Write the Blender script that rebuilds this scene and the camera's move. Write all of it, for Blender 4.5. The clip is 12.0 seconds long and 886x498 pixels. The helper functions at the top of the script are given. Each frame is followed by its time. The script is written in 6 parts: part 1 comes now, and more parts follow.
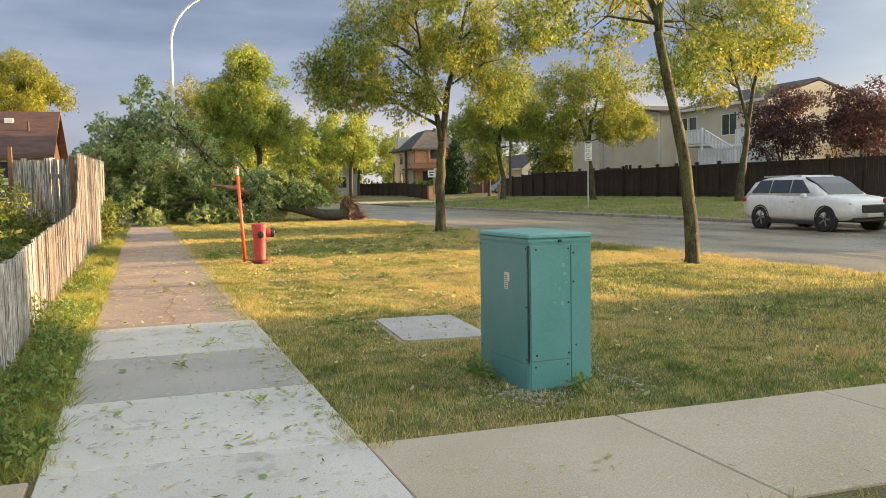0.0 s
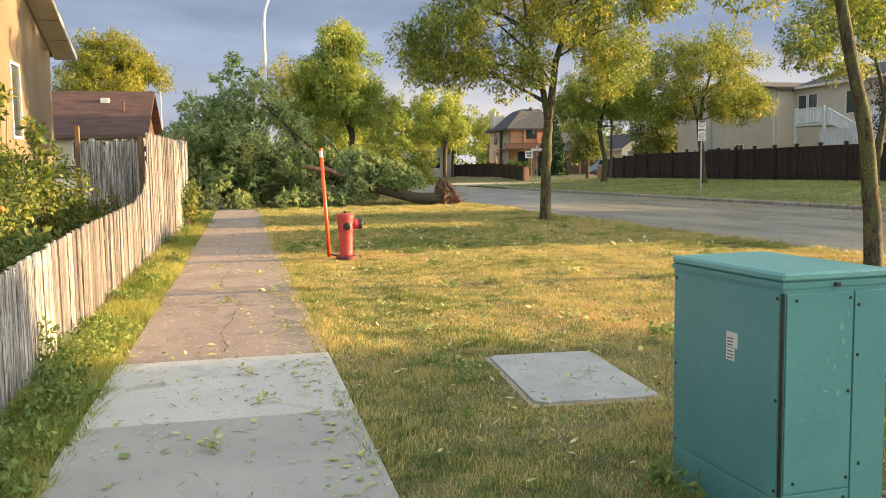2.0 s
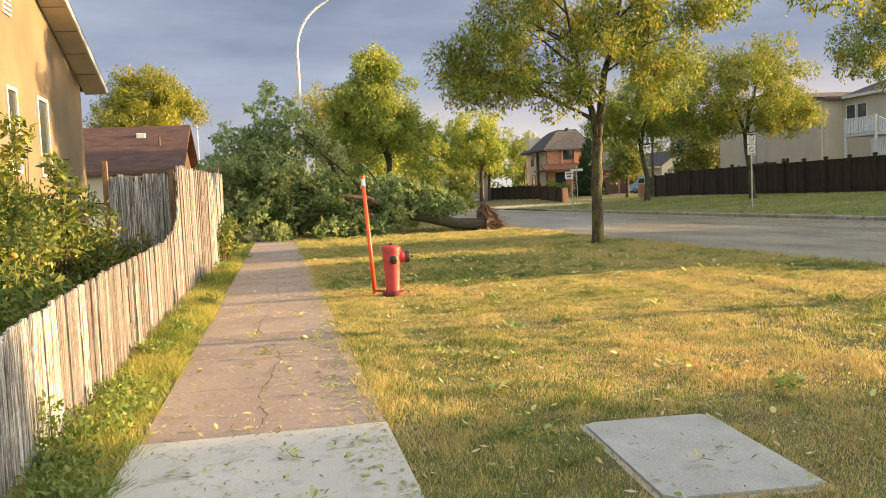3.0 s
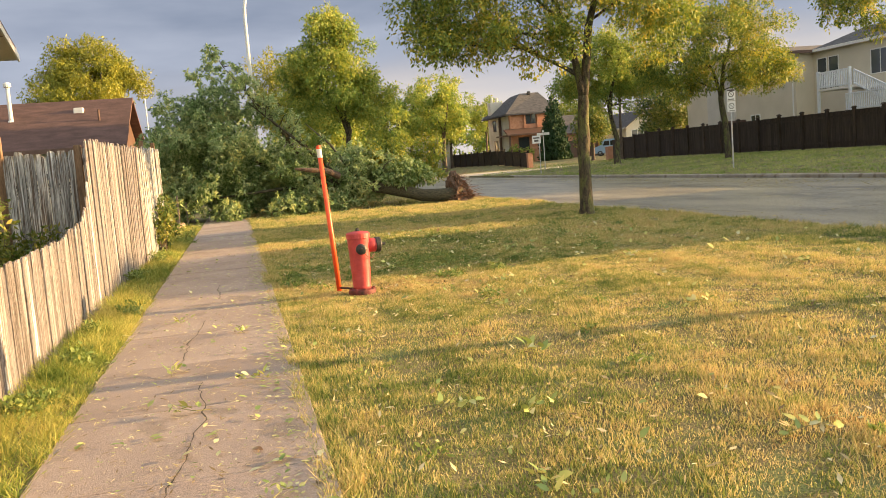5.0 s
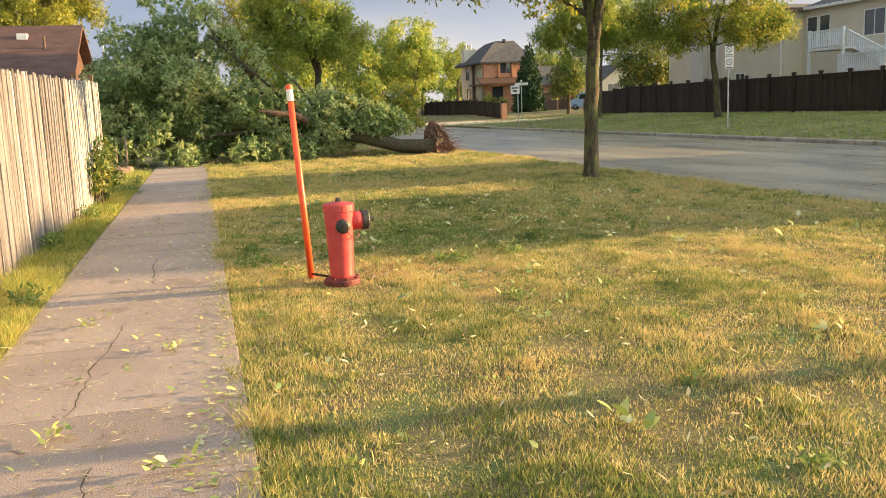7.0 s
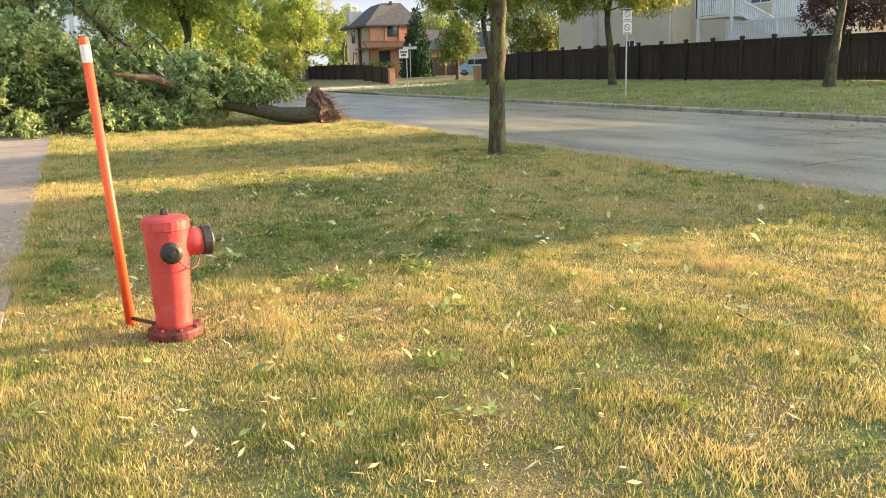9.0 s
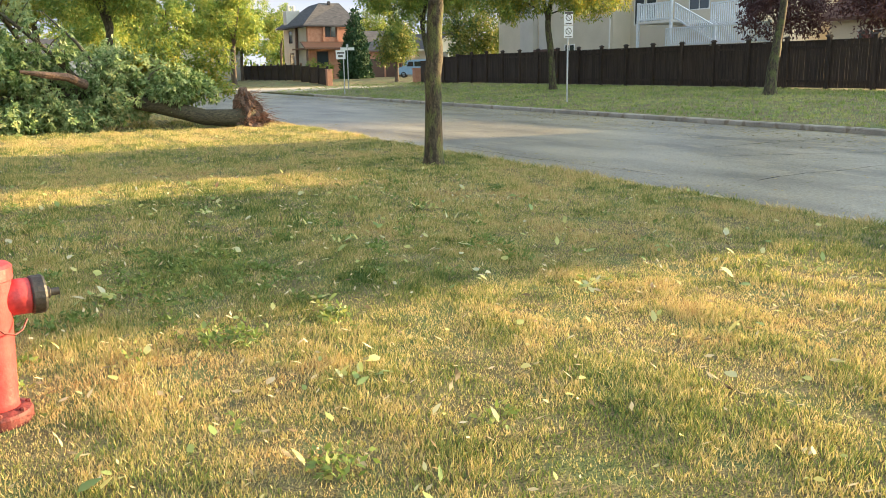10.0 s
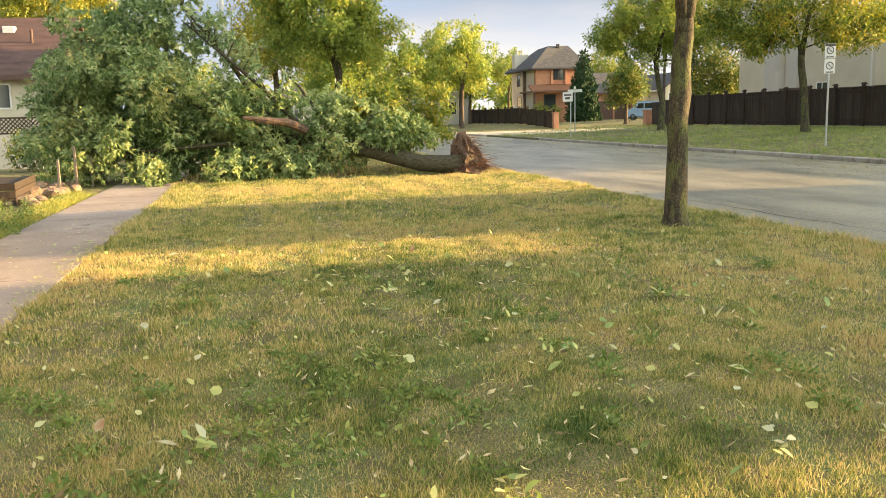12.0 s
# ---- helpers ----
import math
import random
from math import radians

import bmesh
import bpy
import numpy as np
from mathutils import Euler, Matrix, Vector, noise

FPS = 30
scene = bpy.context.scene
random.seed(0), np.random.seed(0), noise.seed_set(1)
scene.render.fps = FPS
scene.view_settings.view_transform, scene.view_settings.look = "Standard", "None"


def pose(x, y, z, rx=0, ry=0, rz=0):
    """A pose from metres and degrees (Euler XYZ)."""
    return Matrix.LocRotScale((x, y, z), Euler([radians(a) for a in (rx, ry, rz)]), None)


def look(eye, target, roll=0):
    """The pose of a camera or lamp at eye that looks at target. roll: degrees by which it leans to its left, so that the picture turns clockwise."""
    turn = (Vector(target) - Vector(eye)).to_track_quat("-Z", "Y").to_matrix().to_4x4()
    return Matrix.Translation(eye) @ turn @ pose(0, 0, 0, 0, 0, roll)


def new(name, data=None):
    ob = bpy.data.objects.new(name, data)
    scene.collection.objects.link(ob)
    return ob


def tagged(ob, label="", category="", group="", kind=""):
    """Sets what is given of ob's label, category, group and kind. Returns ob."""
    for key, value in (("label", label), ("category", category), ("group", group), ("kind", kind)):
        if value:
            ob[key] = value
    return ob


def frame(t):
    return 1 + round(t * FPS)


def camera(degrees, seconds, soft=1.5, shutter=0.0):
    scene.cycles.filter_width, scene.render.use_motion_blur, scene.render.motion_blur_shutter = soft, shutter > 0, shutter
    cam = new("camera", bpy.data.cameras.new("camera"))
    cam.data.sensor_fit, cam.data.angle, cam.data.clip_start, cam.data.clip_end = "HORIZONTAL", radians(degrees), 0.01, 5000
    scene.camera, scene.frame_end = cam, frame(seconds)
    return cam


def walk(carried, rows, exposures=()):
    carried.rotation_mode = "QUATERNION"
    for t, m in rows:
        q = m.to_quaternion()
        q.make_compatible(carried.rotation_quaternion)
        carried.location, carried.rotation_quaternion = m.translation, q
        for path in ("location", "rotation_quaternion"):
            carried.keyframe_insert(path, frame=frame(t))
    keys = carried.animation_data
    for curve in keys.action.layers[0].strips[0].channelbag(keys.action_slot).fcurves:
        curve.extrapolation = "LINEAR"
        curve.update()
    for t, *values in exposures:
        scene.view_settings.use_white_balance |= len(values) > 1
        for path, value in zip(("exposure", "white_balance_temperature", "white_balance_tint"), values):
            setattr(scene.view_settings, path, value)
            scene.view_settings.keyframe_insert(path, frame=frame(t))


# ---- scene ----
cam = camera(54.2, 12.0, soft=0.8)
PATH = [
    (0, (0.084, -0.573, 1.396), (0.74, 1.311, 1.257), -1.0),
    (0.5, (0.272, 0.02, 1.431), (0.879, 1.917, 1.241), -1.5),
    (1, (0.415, 0.616, 1.462), (0.929, 2.541, 1.29), -1.0),
    (1.5, (0.49, 1.232, 1.465), (0.948, 3.171, 1.297), -0.7),
    (2, (0.535, 1.837, 1.489), (0.986, 3.777, 1.308), -0.8),
    (2.5, (0.488, 2.475, 1.508), (0.875, 4.433, 1.383), -1.6),
    (3, (0.546, 3.092, 1.526), (0.916, 5.054, 1.403), -2.7),
    (3.2, (0.558, 3.376, 1.53), (0.935, 5.335, 1.394), -2.9),
    (4.8, (0.805, 5.5, 1.575), (1.249, 7.442, 1.394), -4.8),
    (5, (0.838, 5.75, 1.573), (1.287, 7.689, 1.372), -4.5),
    (5.5, (0.912, 6.414, 1.572), (1.372, 8.343, 1.313), -4.0),
    (6, (0.951, 7.094, 1.571), (1.436, 9.008, 1.252), -3.5),
    (6.5, (1.001, 7.712, 1.602), (1.516, 9.621, 1.296), -2.3),
    (7, (1.05, 8.429, 1.632), (1.57, 10.333, 1.308), -2.2),
    (7.2, (1.082, 8.685, 1.614), (1.622, 10.582, 1.286), -2.1),
    (8.8, (1.666, 10.632, 1.673), (2.398, 12.444, 1.247), -1.9),
    (9, (1.785, 10.862, 1.648), (2.54, 12.668, 1.238), -1.6),
    (9.5, (2.087, 11.461, 1.637), (2.988, 13.203, 1.25), -0.5),
    (10, (2.423, 11.978, 1.65), (3.303, 13.727, 1.242), -0.8),
    (10.5, (2.67, 12.565, 1.6), (3.479, 14.344, 1.177), -1.1),
    (11, (2.912, 13.081, 1.628), (3.602, 14.931, 1.31), -1.2),
    (11.5, (3.152, 13.658, 1.63), (3.636, 15.58, 1.36), -1.4),
    (12, (3.303, 14.244, 1.64), (3.712, 16.178, 1.336), -1.4),
]
walk(cam, [(t, look(eye, target, roll)) for t, eye, target, roll in PATH], [(0, 0.93, 6400, 9), (2, 1.03, 6350, 9), (3.2, 0.99, 6800, 11), (5.5, 0.97, 6900, 11), (7.2, 1.05, 6300, 8), (9, 1.32, 5900, 7), (10.5, 1.38, 5750, 5), (12, 1.45, 6600, 6)])

# ---- world, sun, exposure ----
SUN_EL = 8.5          # the sun stands low over the far side of the street, along +x
sun_dir = Vector((math.cos(radians(SUN_EL)), -0.05, math.sin(radians(SUN_EL))))
world = bpy.data.worlds.new("evening_sky")
scene.world = world
world.use_nodes = True
wn, wl = world.node_tree.nodes, world.node_tree.links
wn.clear()
w_out, w_bg = wn.new("ShaderNodeOutputWorld"), wn.new("ShaderNodeBackground")
w_sky = wn.new("ShaderNodeTexSky")
w_sky.sky_type, w_sky.sun_disc = "NISHITA", False
w_sky.sun_elevation, w_sky.sun_rotation = radians(SUN_EL), radians(93)
w_scale = wn.new("ShaderNodeMix")
w_scale.data_type, w_scale.blend_type = "RGBA", "MULTIPLY"
w_scale.inputs[0].default_value = 1.0
wl.new(w_sky.outputs[0], w_scale.inputs[6])
w_scale.inputs[7].default_value = (0.16, 0.15, 0.13, 1)
w_tc = wn.new("ShaderNodeTexCoord")
w_map = wn.new("ShaderNodeMapping")
w_map.inputs["Scale"].default_value = (1.6, 1.6, 7.0)
wl.new(w_tc.outputs["Generated"], w_map.inputs[0])
w_noise = wn.new("ShaderNodeTexNoise")
w_noise.inputs["Scale"].default_value, w_noise.inputs["Detail"].default_value = 1.7, 6
w_noise.inputs["Roughness"].default_value = 0.5
wl.new(w_map.outputs[0], w_noise.inputs["Vector"])
w_ramp = wn.new("ShaderNodeValToRGB")
w_ramp.color_ramp.elements[0].position, w_ramp.color_ramp.elements[0].color = 0.33, (0.125, 0.158, 0.225, 1)
w_ramp.color_ramp.elements[1].position, w_ramp.color_ramp.elements[1].color = 0.68, (0.26, 0.295, 0.37, 1)
wl.new(w_noise.outputs[0], w_ramp.inputs[0])
# a paler strip of clearing sky low over the horizon
w_sep = wn.new("ShaderNodeSeparateXYZ")
wl.new(w_tc.outputs["Generated"], w_sep.inputs[0])
w_low = wn.new("ShaderNodeMapRange")
w_low.interpolation_type = "SMOOTHSTEP"
for i, v in ((1, 0.045), (2, 0.14), (3, 0.95), (4, 0.0)):
    w_low.inputs[i].default_value = v
w_wob = wn.new("ShaderNodeMath")
w_wob.operation, w_wob.inputs[1].default_value, w_wob.inputs[2].default_value = "MULTIPLY_ADD", 0.16, -0.08
wl.new(w_noise.outputs[0], w_wob.inputs[0])
w_add = wn.new("ShaderNodeMath")
wl.new(w_wob.outputs[0], w_add.inputs[0]), wl.new(w_sep.outputs[2], w_add.inputs[1])
wl.new(w_add.outputs[0], w_low.inputs[0])
w_pale = wn.new("ShaderNodeMix")
w_pale.data_type = "RGBA"
# the strip is clear up the street and fades towards the storm
w_side = wn.new("ShaderNodeMapRange")
w_side.interpolation_type = "SMOOTHSTEP"
for i, v in ((1, -0.12), (2, 0.2), (3, 0.3), (4, 1.0)):
    w_side.inputs[i].default_value = v
wl.new(w_sep.outputs[0], w_side.inputs[0])
w_strip = wn.new("ShaderNodeMath")
w_strip.operation = "MULTIPLY"
wl.new(w_low.outputs[0], w_strip.inputs[0]), wl.new(w_side.outputs[0], w_strip.inputs[1])
wl.new(w_strip.outputs[0], w_pale.inputs[0]), wl.new(w_ramp.outputs[0], w_pale.inputs[6])
w_pale.inputs[7].default_value = (0.41, 0.385, 0.375, 1)
# the storm clouds lie ahead; towards the sun and behind, the sky is open and bright
w_dot = wn.new("ShaderNodeVectorMath")
w_dot.operation = "DOT_PRODUCT"
w_dot.inputs[1].default_value = (0.55, -0.72, 0.42)
wl.new(w_tc.outputs["Generated"], w_dot.inputs[0])
w_open = wn.new("ShaderNodeMapRange")
w_open.interpolation_type = "SMOOTHSTEP"
for i, v in ((1, -0.25), (2, 0.7), (3, 0.0), (4, 1.0)):
    w_open.inputs[i].default_value = v
wl.new(w_dot.outputs["Value"], w_open.inputs[0])
w_bright = wn.new("ShaderNodeMix")
w_bright.data_type, w_bright.blend_type = "RGBA", "ADD"
w_bright.inputs[0].default_value = 1.0
wl.new(w_scale.outputs[2], w_bright.inputs[6])
w_bright.inputs[7].default_value = (0.472, 0.462, 0.42, 1)
w_mix = wn.new("ShaderNodeMix")
w_mix.data_type = "RGBA"
wl.new(w_open.outputs[0], w_mix.inputs[0]), wl.new(w_pale.outputs[2], w_mix.inputs[6]), wl.new(w_bright.outputs[2], w_mix.inputs[7])
wl.new(w_mix.outputs[2], w_bg.inputs[0])
w_bg.inputs[1].default_value = 1.0
wl.new(w_bg.outputs[0], w_out.inputs[0])

sun = new("sun", bpy.data.lights.new("sun", "SUN"))
sun.data.energy, sun.data.angle, sun.data.color = 8.4, radians(0.6), (1.0, 0.645, 0.295)
sun.matrix_world = look(sun_dir * 60, (0, 0, 0))

# ---- materials ----
def node_mat(name):
    m = bpy.data.materials.new(name)
    m.use_nodes = True
    return m, m.node_tree.nodes, m.node_tree.links, m.node_tree.nodes["Principled BSDF"]


def surf(name, c1, c2, scale=3.0, rough=0.8, bump=0.3, fine=60.0, fine_amount=0.35, stretch=(1, 1, 1), metal=0.0, rand=0.0, spots=None, spot_scale=8.0, spot_at=0.62):
    """Two colours by a coarse noise, a fine grain over them, bump, and a shift from piece to piece; spots: a third colour."""
    m, n, l, b = node_mat(name)
    tc, mp = n.new("ShaderNodeTexCoord"), n.new("ShaderNodeMapping")
    mp.inputs["Scale"].default_value = stretch
    l.new(tc.outputs["Object"], mp.inputs[0])
    n1, n2 = n.new("ShaderNodeTexNoise"), n.new("ShaderNodeTexNoise")
    n1.inputs["Scale"].default_value, n1.inputs["Detail"].default_value = scale, 5
    n2.inputs["Scale"].default_value, n2.inputs["Detail"].default_value = fine, 3
    l.new(mp.outputs[0], n1.inputs["Vector"]), l.new(mp.outputs[0], n2.inputs["Vector"])
    if rand:
        oi = n.new("ShaderNodeObjectInfo")
        off = n.new("ShaderNodeMath")
        off.operation, off.inputs[1].default_value = "MULTIPLY", 37.0
        l.new(oi.outputs["Random"], off.inputs[0]), l.new(off.outputs[0], mp.inputs["Location"])
    r = n.new("ShaderNodeValToRGB")
    r.color_ramp.elements[0].position, r.color_ramp.elements[0].color = 0.32, (*c1, 1)
    r.color_ramp.elements[1].position, r.color_ramp.elements[1].color = 0.68, (*c2, 1)
    l.new(n1.outputs[0], r.inputs[0])
    col = r.outputs[0]
    if spots:
        n3 = n.new("ShaderNodeTexNoise")
        n3.inputs["Scale"].default_value, n3.inputs["Detail"].default_value = spot_scale, 4
        l.new(mp.outputs[0], n3.inputs["Vector"])
        rs = n.new("ShaderNodeMapRange")
        for i, v in ((1, spot_at), (2, spot_at + 0.06), (3, 0), (4, 0.8)):
            rs.inputs[i].default_value = v
        l.new(n3.outputs[0], rs.inputs[0])
        ms = n.new("ShaderNodeMix")
        ms.data_type = "RGBA"
        l.new(rs.outputs[0], ms.inputs[0]), l.new(col, ms.inputs[6])
        ms.inputs[7].default_value = (*spots, 1)
        col = ms.outputs[2]
    g = n.new("ShaderNodeMapRange")
    for i, v in ((1, 0.3), (2, 0.7), (3, 1 - fine_amount), (4, 1 + fine_amount)):
        g.inputs[i].default_value = v
    l.new(n2.outputs[0], g.inputs[0])
    val = g.outputs[0]
    if rand:
        rr = n.new("ShaderNodeMapRange")
        for i, v in ((3, 1 - rand), (4, 1 + rand)):
            rr.inputs[i].default_value = v
        l.new(oi.outputs["Random"], rr.inputs[0])
        mm = n.new("ShaderNodeMath")
        mm.operation = "MULTIPLY"
        l.new(val, mm.inputs[0]), l.new(rr.outputs[0], mm.inputs[1])
        val = mm.outputs[0]
    mx = n.new("ShaderNodeVectorMath")
    mx.operation = "SCALE"
    l.new(col, mx.inputs[0]), l.new(val, mx.inputs["Scale"])
    l.new(mx.outputs[0], b.inputs["Base Color"])
    b.inputs["Roughness"].default_value, b.inputs["Metallic"].default_value = rough, metal
    if bump:
        bp = n.new("ShaderNodeBump")
        bp.inputs["Strength"].default_value, bp.inputs["Distance"].default_value = bump, 0.01
        l.new(n2.outputs[0], bp.inputs["Height"]), l.new(bp.outputs[0], b.inputs["Normal"])
    return m


def leafy(name, stops, patch=0.5, through_light=0.35, rough=0.55, broad=0.0):
    """Leaves: colours from one leaf to the next, and in patches over the crown; light comes through them."""
    m, n, l, b = node_mat(name)
    g, tc, nz = n.new("ShaderNodeNewGeometry"), n.new("ShaderNodeTexCoord"), n.new("ShaderNodeTexNoise")
    nz.inputs["Scale"].default_value, nz.inputs["Detail"].default_value = patch, 3
    l.new(tc.outputs["Object"], nz.inputs["Vector"])
    st = n.new("ShaderNodeMapRange")
    for i, v in ((1, 0.3), (2, 0.7), (3, 0.0), (4, 1.0)):
        st.inputs[i].default_value = v
    l.new(nz.outputs[0], st.inputs[0])
    mixv = n.new("ShaderNodeMix")
    mixv.inputs[0].default_value = 0.55
    l.new(st.outputs[0], mixv.inputs[2]), l.new(g.outputs["Random Per Island"], mixv.inputs[3])
    value = mixv.outputs[0]
    if broad:                                       # greener and drier stretches, metres across
        nb, sb, mb = n.new("ShaderNodeTexNoise"), n.new("ShaderNodeMapRange"), n.new("ShaderNodeMix")
        nb.inputs["Scale"].default_value, nb.inputs["Detail"].default_value = broad, 3
        l.new(tc.outputs["Object"], nb.inputs["Vector"])
        for i, v in ((1, 0.33), (2, 0.67), (3, 0.0), (4, 1.0)):
            sb.inputs[i].default_value = v
        mb.inputs[0].default_value = 0.3
        l.new(nb.outputs[0], sb.inputs[0]), l.new(value, mb.inputs[2]), l.new(sb.outputs[0], mb.inputs[3])
        value = mb.outputs[0]
    r = n.new("ShaderNodeValToRGB")
    els = r.color_ramp.elements
    while len(els) < len(stops):
        els.new(0.5)
    for e, (p, c) in zip(els, stops):
        e.position, e.color = p, (*c, 1)
    l.new(value, r.inputs[0]), l.new(r.outputs[0], b.inputs["Base Color"])
    b.inputs["Roughness"].default_value = rough
    tr, ms = n.new("ShaderNodeBsdfTranslucent"), n.new("ShaderNodeMixShader")
    l.new(r.outputs[0], tr.inputs[0])
    ms.inputs[0].default_value = through_light
    out = n["Material Output"]
    l.new(b.outputs[0], ms.inputs[1]), l.new(tr.outputs[0], ms.inputs[2]), l.new(ms.outputs[0], out.inputs[0])
    return m


def plain(name, c, rough=0.5, metal=0.0):
    return surf(name, [v * 0.93 for v in c], [min(1, v * 1.07) for v in c], 6, rough, 0.06, 90, 0.06, metal=metal)


def glass(name, c=(0.02, 0.025, 0.03), rough=0.08):
    m, n, l, b = node_mat(name)
    b.inputs["Base Color"].default_value, b.inputs["Roughness"].default_value = (*c, 1), rough
    b.inputs["Specular IOR Level"].default_value = 0.8
    return m


